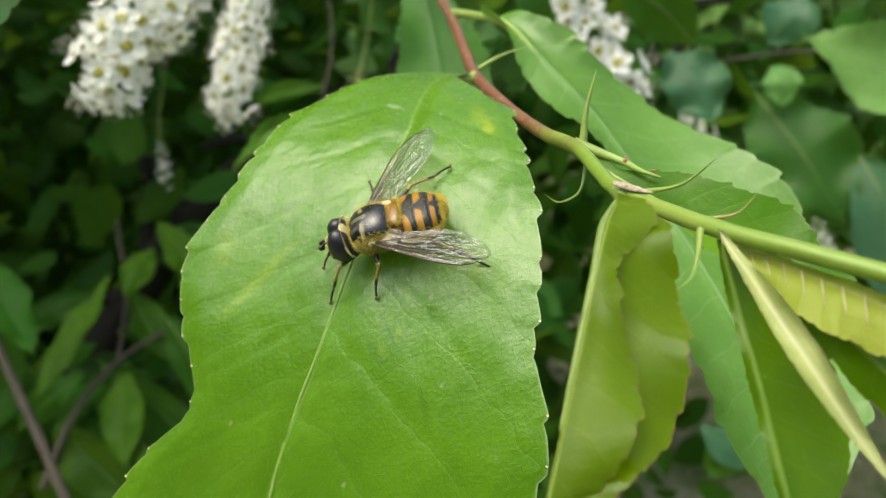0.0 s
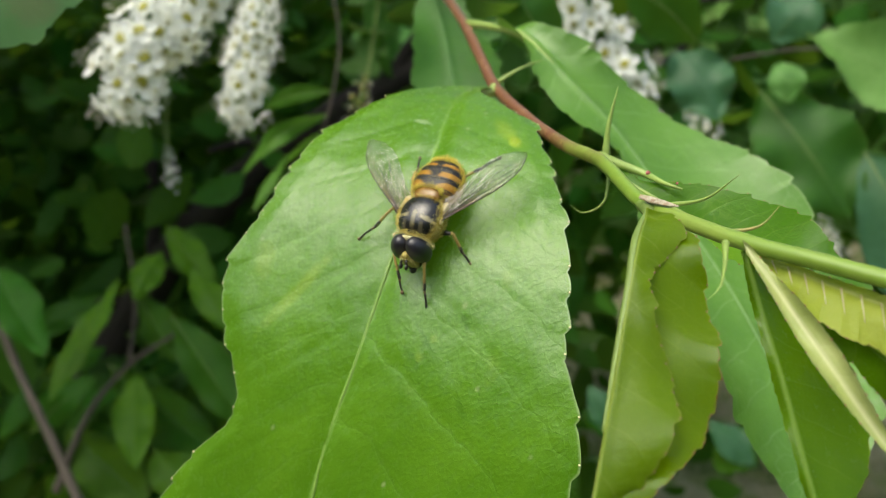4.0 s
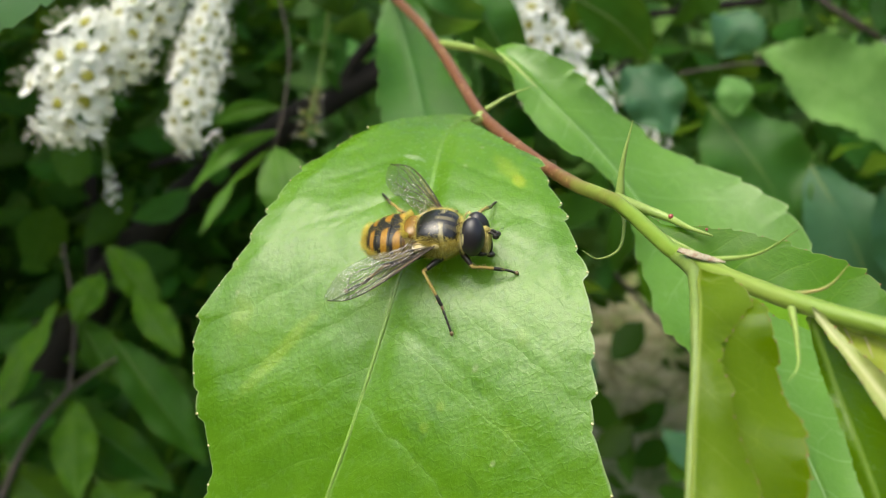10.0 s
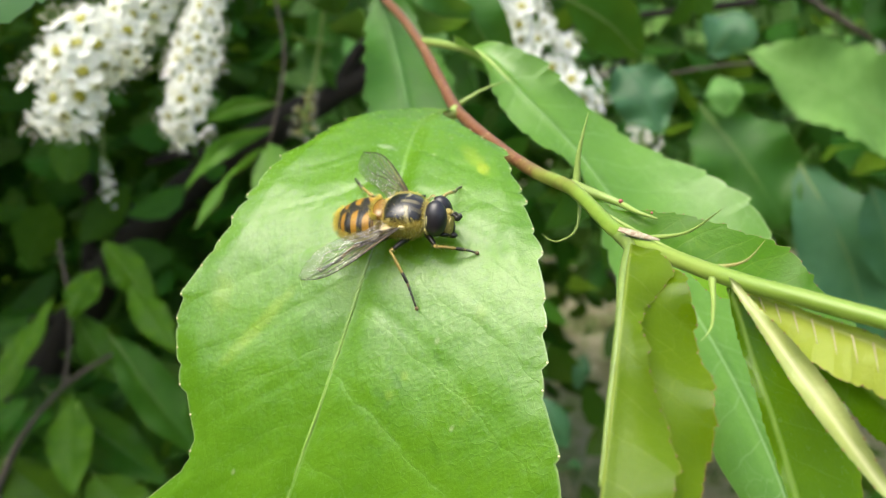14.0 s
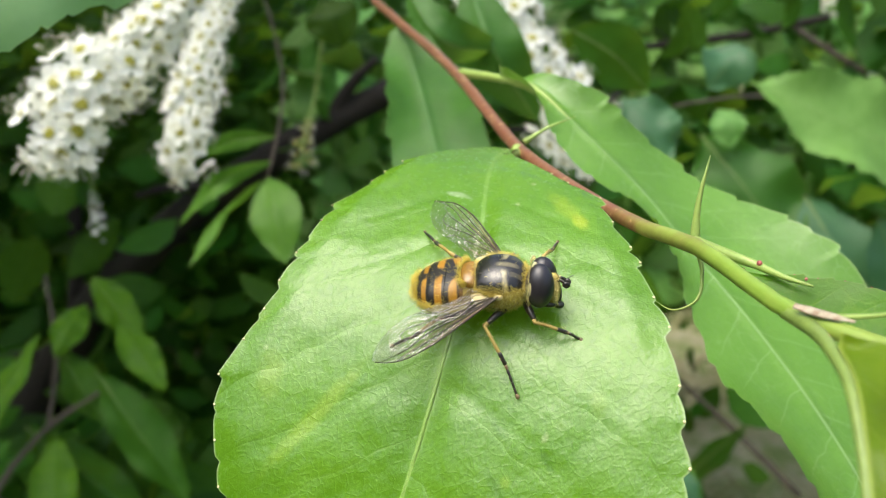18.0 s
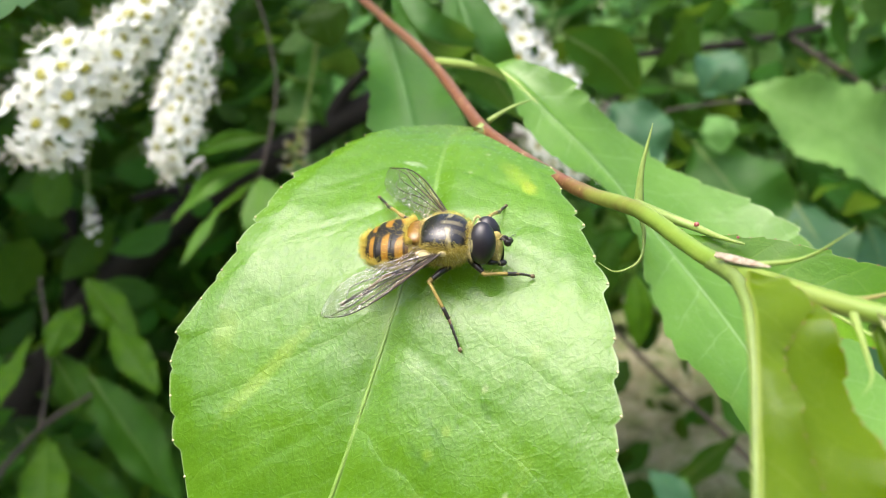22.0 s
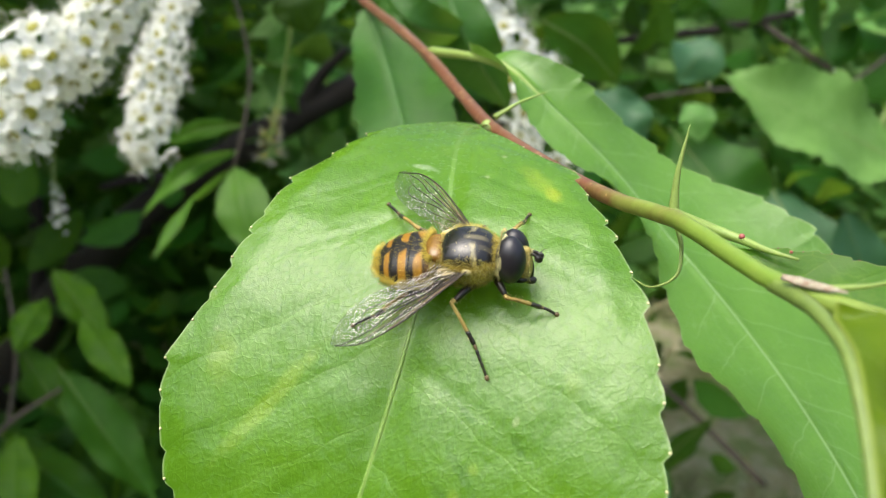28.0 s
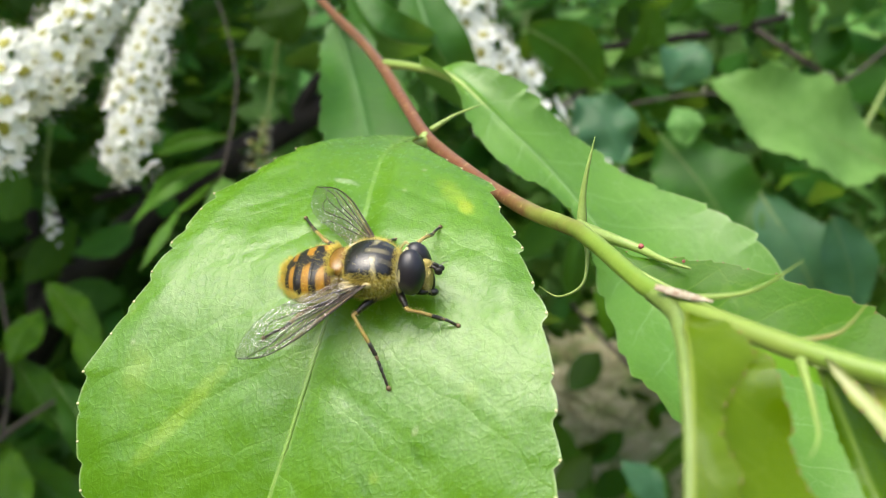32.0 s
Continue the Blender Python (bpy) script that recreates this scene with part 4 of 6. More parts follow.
for pts, rad, n, seed, lab, sz in (
    ([(-0.0527, 0.4945, 1.1022), (-0.0557, 0.4784, 1.0911), (-0.0592, 0.4656, 1.0752)], 0.0075, 26, 21, "small faded yellowish raceme without petals", 0.9),
    ([(0.1878, 0.5989, 1.0563), (0.1957, 0.5801, 1.0400), (0.2033, 0.5625, 1.0264)], 0.012, 22, 22, "small white raceme deep in the hedge", 0.8),
    ([(0.3122, 0.5989, 0.9687), (0.3166, 0.5771, 0.9457), (0.3206, 0.5556, 0.9236)], 0.012, 24, 23, "small white raceme deep in the hedge", 0.8),
    ([(-0.2815, 0.7279, 0.9976), (-0.2751, 0.7064, 0.9753), (-0.2677, 0.6839, 0.9511)], 0.008, 18, 24, "thin white raceme in the shade", 0.75),
    ([(0.5494, 1.0163, 1.1574), (0.5693, 0.9959, 1.1374), (0.5926, 0.9793, 1.1282)], 0.018, 26, 25, "white raceme high in the hedge", 1.2),
    ([(0.4907, 0.7865, 1.1046), (0.5046, 0.7633, 1.0756), (0.5090, 0.7381, 1.0391)], 0.012, 24, 26, "white raceme beside a broad leaf", 0.9)):
    raceme([Vector(pts[0]) + Vector((0.01, 0.01, 0.05)), *pts], rad, n, seed, lab, size=sz, bare=0.62, faded=seed == 21)

# ---- background shrub ----
def bush_leaf(root, mat, p0, p1, hw, mid=None, side=(1, 0.1, 0.3), label="", fold=14, seed=0, teeth=18, lobe=0.05, wavy=0.06):
    a, b = Vector(p0), Vector(p1)
    m = Vector(mid) if mid else (a + b) / 2 + Vector((0, -0.004, 0.004))
    prof = [0.05, 0.48, 0.84, 1.0, 0.97, 0.76, 0.42, 0.04]
    w = [hw * k for k in prof]
    leaf(root, mat, [a, m, b], w, w, side, label, midrib=hw * 0.03, fold=fold, curl=0.3, wave=hw * wavy, teeth=teeth, tooth=hw * lobe, nu=64, nv=6, seed=seed, rib_mat=STALK)


def build_background_sprays():
    r = thing("cherry_spray", (0.2917, 0.3956, 1.0920), "spray of broad light green leaves in the hedge", "branch")
    tube("stem", [(0.60, 0.545, 1.37), (0.3347, 0.4458, 1.1363), (0.2995, 0.4155, 1.1129), (0.2790, 0.3951, 1.0892)], [0.0025, 0.002, 0.0015], STALK, r, n=16, seg=8)
    bush_leaf(r, LEAF_BG_LIGHT, (0.3041, 0.3922, 1.0862), (0.1913, 0.4097, 1.1345), 0.027, (0.2363, 0.3931, 1.1157), side=(0.1, -0.55, -0.8), fold=6, seed=1, teeth=7, lobe=0.2, wavy=0.16)
    bush_leaf(r, LEAF_BG_BLUE, (0.2692, 0.4661, 1.0504), (0.3059, 0.3928, 0.9411), 0.030, (0.2848, 0.4252, 1.0104), side=(1, 0, 0.3), seed=2)
    bush_leaf(r, LEAF_BG_BLUE, (0.2911, 0.4206, 1.0499), (0.3096, 0.4014, 0.9853), 0.018, side=(1, 0, 0.2), seed=12)
    keep_place(r)
    r = thing("cherry_spray", (0.1870, 0.4670, 1.1148), "hedge spray with bluish and deep green leaves", "branch")
    tube("stem", [(0.45, 0.49, 1.375), (0.3498, 0.4965, 1.1288), (0.3192, 0.4907, 1.1119), (0.2539, 0.4838, 1.1123), (0.2126, 0.4758, 1.1134), (0.1727, 0.4657, 1.1100)], [0.0016, 0.0014, 0.0012, 0.001], BARK_GREY, r, n=24, seg=7)
    bush_leaf(r, LEAF_BG_BLUE, (0.1334, 0.4503, 1.1195), (0.1555, 0.4216, 1.0829), 0.018, side=(1, 0, 0.2), seed=3, teeth=9, lobe=0.13, wavy=0.2)
    bush_leaf(r, LEAF_DEEP, (0.2103, 0.5058, 1.0821), (0.2603, 0.4453, 1.0078), 0.031, side=(1, 0, 0.4), seed=4, teeth=11, lobe=0.12, wavy=0.2)
    bush_leaf(r, LEAF_DEEP, (0.2300, 0.4958, 1.0700), (0.2850, 0.4553, 0.9950), 0.024, side=(1, 0, 0.1), seed=24, teeth=11, lobe=0.12, wavy=0.2)
    bush_leaf(r, LEAF_BG_SUN, (0.2778, 0.5023, 1.0345), (0.2881, 0.4767, 0.9789), 0.016, side=(1, 0, 0), seed=5)
    bush_leaf(r, LEAF_BG_BLUE, (0.2813, 0.6113, 1.1309), (0.2532, 0.5973, 1.0961), 0.022, side=(1, 0, 0.4), seed=6)
    bush_leaf(r, LEAF_BG, (0.0908, 0.4168, 1.1614), (0.1385, 0.4206, 1.1274), 0.016, side=(0.6, 0, 0.8), seed=7)
    bush_leaf(r, LEAF_BG_SUN, (0.2139, 0.4926, 1.1021), (0.2206, 0.4814, 1.0781), 0.012, side=(1, 0, 0.2), seed=17)
    keep_place(r)
    r = thing("cherry_spray", (0.0006, 0.2473, 1.1906), "twisted deep green leaves above the twig", "branch")
    tube("stem", [(-0.02, 0.43, 1.40), (-0.0105, 0.2754, 1.2030), (-0.0029, 0.2596, 1.1931), (0.0060, 0.2464, 1.1889)], [0.0015, 0.0012, 0.001], STALK, r, n=14, seg=7)
    bush_leaf(r, LEAF_DEEP, (-0.0039, 0.2256, 1.1910), (0.0250, 0.2276, 1.1733), 0.007, (0.0047, 0.2142, 1.1790), side=(0.6, 0, 0.8), fold=35, seed=8)
    bush_leaf(r, LEAF_DEEP, (0.0135, 0.2377, 1.1946), (0.0357, 0.2287, 1.1527), 0.009, (0.0202, 0.2229, 1.1749), side=(0.9, 0, 0.4), fold=30, seed=9)
    bush_leaf(r, LEAF_BG, (-0.0355, 0.3745, 1.1773), (-0.0265, 0.3651, 1.1576), 0.012, side=(1, 0, 0.3), seed=10)
    keep_place(r)
    r = thing("cherry_spray", (-0.0608, 0.4201, 1.1315), "thin stem with drooping light green leaves", "branch")
    tube("stem", [(-0.25, 0.46, 1.41), (-0.0669, 0.4531, 1.1547), (-0.0616, 0.4302, 1.1296), (-0.0640, 0.4089, 1.1072), (-0.0690, 0.3945, 1.0879)], [0.0008, 0.0006, 0.0006, 0.0006], BARK_GREY, r, n=40, seg=7)
    bush_leaf(r, LEAF_BG_DROOP, (-0.0681, 0.3953, 1.0896), (-0.0583, 0.3618, 1.0536), 0.013, side=(1, 0, 0.2), fold=22, seed=11)
    bush_leaf(r, LEAF_BG_DROOP, (-0.0696, 0.3948, 1.0885), (-0.1058, 0.3627, 1.0527), 0.0055, (-0.0875, 0.3795, 1.0781), side=(0.7, 0.2, 0.7), fold=30, seed=12)
    bush_leaf(r, LEAF_BG_DROOP, (-0.0664, 0.4035, 1.0955), (-0.1155, 0.3906, 1.0648), 0.0055, (-0.0882, 0.3907, 1.0904), side=(0.5, 0.2, 0.8), fold=30, seed=13)
    bush_leaf(r, LEAF_BG, (-0.0640, 0.4089, 1.1072), (-0.1074, 0.4258, 1.0936), 0.005, side=(0.2, 0.2, 1), fold=30, seed=14)
    keep_place(r)
    # the leaf that hangs in over the flowers, with a brown spot
    r = thing("cherry_spray", (-0.0242, 0.1361, 1.2108), "overhanging spray with a green leaf painted pale for sky sheen", "branch")
    tube("stem", [(-0.12, 0.43, 1.40), (-0.0137, 0.1628, 1.2216), (-0.0216, 0.1487, 1.2144), (-0.0262, 0.1357, 1.2099)], [0.0014, 0.0012, 0.001], STEM, r, n=14, seg=8)
    leaf(r, LEAF_OVER, [(-0.0259, 0.1335, 1.2100), (-0.0375, 0.1232, 1.2037), (-0.0493, 0.1141, 1.2001), (-0.0599, 0.1063, 1.1968), (-0.0706, 0.0985, 1.1914), (-0.0785, 0.0929, 1.1860)],
         [0.001, 0.0045, 0.0065, 0.0065, 0.0085, 0.010, 0.007, 0.001], [0.001, 0.006, 0.010, 0.012, 0.012, 0.010, 0.007, 0.001], (0.12, 0.6, 0.75), "green leaf with a brown spot, sky sheen painted into its colour", fold=8, curl=0.5, wave=0.0018, teeth=16, tooth=0.0008, nu=140, seed=15)
    keep_place(r)
    # low shoots of the shrub
    r = thing("shrub_shoot", (-0.3222, 0.5723, 0.7788), "low shoot with oval green leaves on grey twigs", "branch")
    tube("twig", [(-0.3503, 0.5073, 0.7320), (-0.3233, 0.5561, 0.7913), (-0.3004, 0.5871, 0.8120), (-0.2622, 0.6158, 0.8285)], [0.0035, 0.003, 0.0025, 0.0018], BARK_GREY, r, n=30, seg=8, jitter=0.3)
    tube("twig", [(-0.3817, 0.5445, 0.9054), (-0.3438, 0.4993, 0.8578), (-0.3116, 0.4634, 0.8299), (-0.2770, 0.4234, 0.7933)], [0.003, 0.0035, 0.0035, 0.004], BARK_GREY, r, n=30, seg=8, jitter=0.3)
    tube("twig", [(-0.3004, 0.5871, 0.8120), (-0.3063, 0.6378, 0.8494), (-0.3284, 0.6982, 0.9071)], [0.002, 0.0018, 0.0015], BARK_GREY, r, n=20, seg=7, jitter=0.3)
    for k, (a, b, hw, mt) in enumerate((
        ((-0.2898, 0.5706, 0.8007), (-0.2778, 0.5185, 0.7606), 0.021, LEAF_BG_MID), ((-0.2497, 0.5992, 0.8411), (-0.1858, 0.5452, 0.7761), 0.026, LEAF_BG),
        ((-0.3145, 0.5997, 0.7907), (-0.2233, 0.5514, 0.7397), 0.028, LEAF_BG), ((-0.3158, 0.6153, 0.8717), (-0.3483, 0.5458, 0.8152), 0.018, LEAF_BG_MID),
        ((-0.2872, 0.6651, 0.8856), (-0.2993, 0.6323, 0.8618), 0.018, LEAF_BG_MID), ((-0.2728, 0.6747, 0.9072), (-0.2314, 0.6358, 0.8734), 0.020, LEAF_BG_MID),
        ((-0.2421, 0.6384, 0.8784), (-0.2050, 0.5996, 0.8445), 0.018, LEAF_BG_MID), ((-0.3600, 0.5340, 0.9316), (-0.3188, 0.4930, 0.8932), 0.022, LEAF_BG),
        ((-0.3393, 0.5437, 0.7636), (-0.2760, 0.5049, 0.7313), 0.030, LEAF_BG), ((-0.3967, 0.5818, 0.7474), (-0.3471, 0.5985, 0.7861), 0.020, LEAF_BG),
        ((-0.2554, 0.5188, 0.7626), (-0.2101, 0.4875, 0.7454), 0.026, LEAF_BG), ((-0.3021, 0.6463, 0.8444), (-0.2654, 0.6072, 0.8099), 0.022, LEAF_BG),
        ((-0.3454, 0.6303, 0.8548), (-0.3892, 0.6010, 0.8367), 0.016, LEAF_BG), ((-0.2456, 0.6427, 0.7924), (-0.2036, 0.6210, 0.7720), 0.022, LEAF_BG))):
        c = (Vector(a) + Vector(b)) / 2
        a, b = c + (Vector(a) - c) * 1.35, c + (Vector(b) - c) * 1.35
        bush_leaf(r, mt, a, b, hw * 0.85, side=(0.9, 0.2, 0.4 if k % 2 else -0.1), seed=20 + k, fold=20 + 9 * (k % 3), wavy=0.14)
    keep_place(r)
    r = thing("shrub_shoot", (0.1535, 0.5956, 0.7124), "low shoot with dull green leaves", "branch")
    tube("twig", [(0.2590, 0.8516, 0.7953), (0.3113, 0.7947, 0.7445), (0.3905, 0.7407, 0.6800), (0.4722, 0.6830, 0.6066)], [0.0025, 0.003, 0.0035, 0.004], BARK_GREY, r, n=24, seg=8, jitter=0.3)
    for k, (a, b, hw, mt) in enumerate((
        ((0.3162, 0.6774, 0.6364), (0.3747, 0.6758, 0.7030), 0.030, LEAF_BG), ((0.1121, 0.4924, 0.8438), (0.1291, 0.4784, 0.8149), 0.014, LEAF_BG_BLUE),
        ((0.1060, 0.4706, 0.7945), (0.1398, 0.4704, 0.7984), 0.014, LEAF_BG_BLUE), ((0.1969, 0.5432, 0.9568), (0.1983, 0.5269, 0.9147), 0.014, LEAF_BG_MID),
        ((0.1834, 0.5745, 0.9789), (0.1756, 0.5585, 0.9353), 0.016, LEAF_BG), ((0.2093, 0.7144, 0.7399), (0.2019, 0.7017, 0.7108), 0.012, LEAF_BG_BLUE),
        ((0.2627, 0.6040, 0.7201), (0.2925, 0.5819, 0.6963), 0.022, LEAF_BG_BLUE))):
        c = (Vector(a) + Vector(b)) / 2
        a, b = c + (Vector(a) - c) * 1.35, c + (Vector(b) - c) * 1.35
        bush_leaf(r, mt, a, b, hw * 0.85, side=(0.9, 0.2, 0.4 if k % 2 else -0.1), seed=40 + k, fold=22)
    keep_place(r)
    # boughs
    for nm, pts, rad, mt, lab in (
        ("bough", [(-0.6004, 1.0441, 0.4720), (-0.4097, 1.0464, 0.7259), (-0.2776, 0.9916, 0.8532), (-0.1397, 0.9569, 0.9528), (0.0090, 0.9574, 1.0339)], [0.034, 0.030, 0.026, 0.022, 0.016], BARK_DARK, "dark bare bough leaning through the hedge"),
        ("bough", [(0.2043, 0.9388, 1.0676), (0.2678, 0.9203, 1.0838), (0.4177, 0.8790, 1.1095), (0.5030, 0.8610, 1.1297)], [0.0035, 0.0045, 0.005, 0.005], BARK_DARK, "thin black bough crossing the hedge"),
        ("bough", [(0.4982, 0.9193, 1.1122), (0.5259, 0.8856, 1.0899), (0.5772, 0.8457, 1.0568)], [0.004, 0.004, 0.004], BARK_GREY, "grey twig in the hedge"),
        ("bough", [(-0.4739, 1.1507, 0.8278), (-0.4724, 1.0937, 0.7051), (-0.4983, 1.0299, 0.5663)], [0.010, 0.011, 0.012], BARK_DARK, "dark upright stem in the shade"),
        ("bough", [(0.1263, 0.7836, 1.0229), (0.1865, 0.7829, 1.0250), (0.2535, 0.7985, 1.0626)], [0.003, 0.0035, 0.003], BARK_DARK, "thin dark bough behind the flowers")):
        ob = tagged(tube(nm, pts, rad, mt, n=40, seg=10, jitter=0.25), lab, "bough", "boughs in the hedge")
        c, length = spline(pts, 30)
        rnd = random.Random(len(pts) + int(1000 * rad[0]))
        for i in (6, 13, 20, 26):
            a = Vector(c[i])
            d = Vector((rnd.uniform(-1, 1), rnd.uniform(-0.3, 0.3), rnd.uniform(-0.2, 1))).normalized() * length * 0.12
            tube("side_twig", [a, a + d * 0.5 + Vector((0, 0, 0.01)), a + d], [rad[0] * 0.35, rad[0] * 0.25, rad[0] * 0.12], mt, ob, n=10, seg=6, jitter=0.2)


build_background_sprays()


def build_foliage():
    """The hedge behind: many small rough leaves, thickest on the left and above."""
    rnd = random.Random(77)
    fwd, rgt, up = Vector((0.06, 0.915, -0.40)), Vector((0.998, -0.065, 0.0)), Vector((0.026, 0.40, 0.917))
    eye = Vector((-0.004, 0.003, 1.203))
    verts, faces, cm, rel = [], [], [], []

    def add_leaf(p, d, s, ln, hw):
        n = d.cross(s).normalized()
        b = len(verts)
        for k, (t, w) in enumerate(((0, 0.05), (0.25, 0.8), (0.55, 1.0), (0.8, 0.65), (1.0, 0.04))):
            c = p + d * (ln * t) - n * (0.25 * ln * t * t)
            for q in (-1, 0, 1):
                verts.append(c + s * (hw * w * q) + n * (0.25 * hw * w * abs(q)))
                cm.append((t * ln * 100 + b * 0.01, q * hw * w * 100))
                rel.append((t, q * 0.9))
        for k in range(4):
            for q in range(2):
                faces.append((b + 3 * k + q, b + 3 * k + q + 1, b + 3 * k + 4 + q, b + 3 * k + 3 + q))
    made = 0
    while made < 13000:
        z = 0.75 + 1.9 * rnd.random() ** 1.1
        x, y = rnd.uniform(-0.95, 0.95), rnd.uniform(-0.55, 0.75)
        # more open low on the shaded right, where the ground shows
        if x > -0.12 and y > 0.5:
            made += 1
            continue
        open_low = max(0, min(1, (x + 0.02) / 0.2)) * max(0, min(1, (0.04 - y) / 0.12))
        if rnd.random() < open_low * 0.93:
            continue
        if x < 0.0 and y > -0.2 and z < 1.25 and rnd.random() < 0.85:
            continue
        if x > 0.02 and y > -0.02 and rnd.random() < (0.6 if z < 1.5 else 0.9):
            continue
        gap = noise.noise(Vector((x * 5, y * 5, z * 2.0)))
        if gap < -0.3:
            continue
        p = eye + fwd * z + rgt * (x * z) + up * (y * z)
        if p.z < 0.06:
            continue
        d = Vector((rnd.gauss(0, 0.7), rnd.gauss(0, 0.5) - 0.2, rnd.gauss(-0.5, 0.5))).normalized()
        s = d.cross(Vector((rnd.gauss(0, 0.5), rnd.gauss(-0.4, 0.4), 1))).normalized()
        ln = rnd.uniform(0.035, 0.085)
        add_leaf(p, d, s, ln, ln * rnd.uniform(0.22, 0.34))
        made += 1
    # low growth in the shade on the left, before the bare ground
    for k in range(2600):
        z = rnd.uniform(1.5, 2.7)
        x, y = rnd.uniform(-0.95, 0.05), rnd.uniform(-0.5, 0.3)
        p = eye + fwd * z + rgt * (x * z) + up * (y * z)
        if p.z < 0.05:
            continue
        d = Vector((rnd.gauss(0, 0.7), rnd.gauss(0, 0.4), rnd.gauss(-0.6, 0.4))).normalized()
        s = d.cross(Vector((rnd.gauss(0, 0.4), -1, rnd.gauss(0, 0.4)))).normalized()
        ln = rnd.uniform(0.07, 0.14)
        add_leaf(p, d, s, ln, ln * 0.34)
    # hedge leaves added unseen overhead, behind the flowers, to shade the background
    for k in range(6500):
        p = Vector((rnd.uniform(-3.2, 3.2), 0.55 + 5.2 * rnd.random(), 0))
        if rnd.random() < (0.96 if p.x > -0.35 else 0.45):
            continue
        p.z = 1.62 + 0.8 * rnd.random() + 0.1 * p.y
        d = Vector((rnd.gauss(0, 0.8), rnd.gauss(0, 0.8), rnd.gauss(-0.3, 0.3))).normalized()
        s = d.cross(Vector((rnd.gauss(0, 0.3), rnd.gauss(0, 0.3), 1))).normalized()
        ln = rnd.uniform(0.12, 0.22)
        add_leaf(p, d, s, ln, ln * 0.33)
    # unseen leaves added along the cherry limb, over the flowers, shading the low shoots
    for k in range(330):
        p = Vector((rnd.uniform(-1.4, -0.20), rnd.uniform(0.42, 1.0), rnd.uniform(1.46, 1.80)))
        d = Vector((rnd.gauss(0, 0.8), rnd.gauss(0, 0.8), rnd.gauss(-0.4, 0.3))).normalized()
        s = d.cross(Vector((rnd.gauss(0, 0.3), rnd.gauss(0, 0.3), 1))).normalized()
        ln = rnd.uniform(0.07, 0.13)
        add_leaf(p, d, s, ln, ln * 0.33)
    # the far side of the hedge
    for k in range(5200):
        z = rnd.uniform(2.5, 4.2)
        x, y = rnd.uniform(-0.9, 0.9), rnd.uniform(-0.05, 0.8)
        if x > -0.12 and y > 0.42:
            continue
        if x < 0.0:
            y -= 0.45 * rnd.random()
        p = eye + fwd * z + rgt * (x * z) + up * (y * z)
        if p.z < 0.06:
            continue
        d = Vector((rnd.gauss(0, 0.7), rnd.gauss(0, 0.5) - 0.2, rnd.gauss(-0.5, 0.5))).normalized()
        s = d.cross(Vector((rnd.gauss(0, 0.5), rnd.gauss(-0.4, 0.4), 1))).normalized()
        ln = rnd.uniform(0.08, 0.15)
        add_leaf(p, d, s, ln, ln * 0.33)
    # trees beyond the hedge
    for k in range(2400):
        z = rnd.uniform(4.4, 7.5)
        x, y = rnd.uniform(-1.1, 1.1), rnd.uniform(-0.1, 1.0)
        if x > -0.12 and y > 0.45:
            continue
        p = eye + fwd * z + rgt * (x * z) + up * (y * z)
        if p.z < 0.02:
            continue
        d = Vector((rnd.gauss(0, 0.7), rnd.gauss(0, 0.3), rnd.gauss(-0.6, 0.5))).normalized()
        s = d.cross(Vector((rnd.gauss(0, 0.3), -1, rnd.gauss(0, 0.3)))).normalized()
        ln = rnd.uniform(0.25, 0.5)
        add_leaf(p, d, s, ln, ln * 0.36)
    # the hedge runs on to both sides
    for k in range(5200):
        sg = rnd.choice((-1, 1))
        y = rnd.uniform(0.9, 5.0)
        p = Vector((sg * (0.7 + 0.75 * y + rnd.uniform(0.0, 2.2)), y, rnd.uniform(0.05, 1.4)))
        d = Vector((rnd.gauss(0, 0.7), rnd.gauss(0, 0.5) - 0.2, rnd.gauss(-0.5, 0.5))).normalized()
        s = d.cross(Vector((rnd.gauss(0, 0.5), rnd.gauss(-0.4, 0.4), 1))).normalized()
        ln = rnd.uniform(0.14, 0.26)
        add_leaf(p, d, s, ln, ln * 0.34)
    # unseen woodland edge, added behind and beside the camera to limit low sky light
    for k in range(5200):
        a = rnd.uniform(-2.75, 0.45)
        rad = rnd.uniform(2.6, 4.0)
        p = Vector((math.cos(a) * rad * 1.1, math.sin(a) * rad + 1.0, 0.1 + (2.2 if a < -1.4 else 1.5) * rnd.random()))
        if p.y > 1.2:
            continue
        d = Vector((rnd.gauss(0, 0.8), rnd.gauss(0, 0.8), rnd.gauss(-0.6, 0.4))).normalized()
        s = d.cross(Vector((math.cos(a), math.sin(a), rnd.gauss(0, 0.4)))).normalized()
        ln = rnd.uniform(0.22, 0.42)
        add_leaf(p, d, s, ln, ln * 0.36)
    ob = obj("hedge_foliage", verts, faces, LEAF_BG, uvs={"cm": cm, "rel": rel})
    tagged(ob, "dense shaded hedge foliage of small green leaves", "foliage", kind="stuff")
    # the same leaves towards the open side, their light painted as paler green
    for lst in (verts, faces, cm, rel):
        lst.clear()
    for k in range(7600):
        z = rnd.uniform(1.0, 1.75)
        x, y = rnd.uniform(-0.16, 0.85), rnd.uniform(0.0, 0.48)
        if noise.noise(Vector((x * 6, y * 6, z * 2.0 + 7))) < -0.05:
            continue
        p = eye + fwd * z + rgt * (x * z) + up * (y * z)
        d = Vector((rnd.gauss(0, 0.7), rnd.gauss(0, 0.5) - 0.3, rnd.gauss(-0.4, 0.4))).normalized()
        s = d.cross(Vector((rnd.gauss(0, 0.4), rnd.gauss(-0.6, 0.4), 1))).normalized()
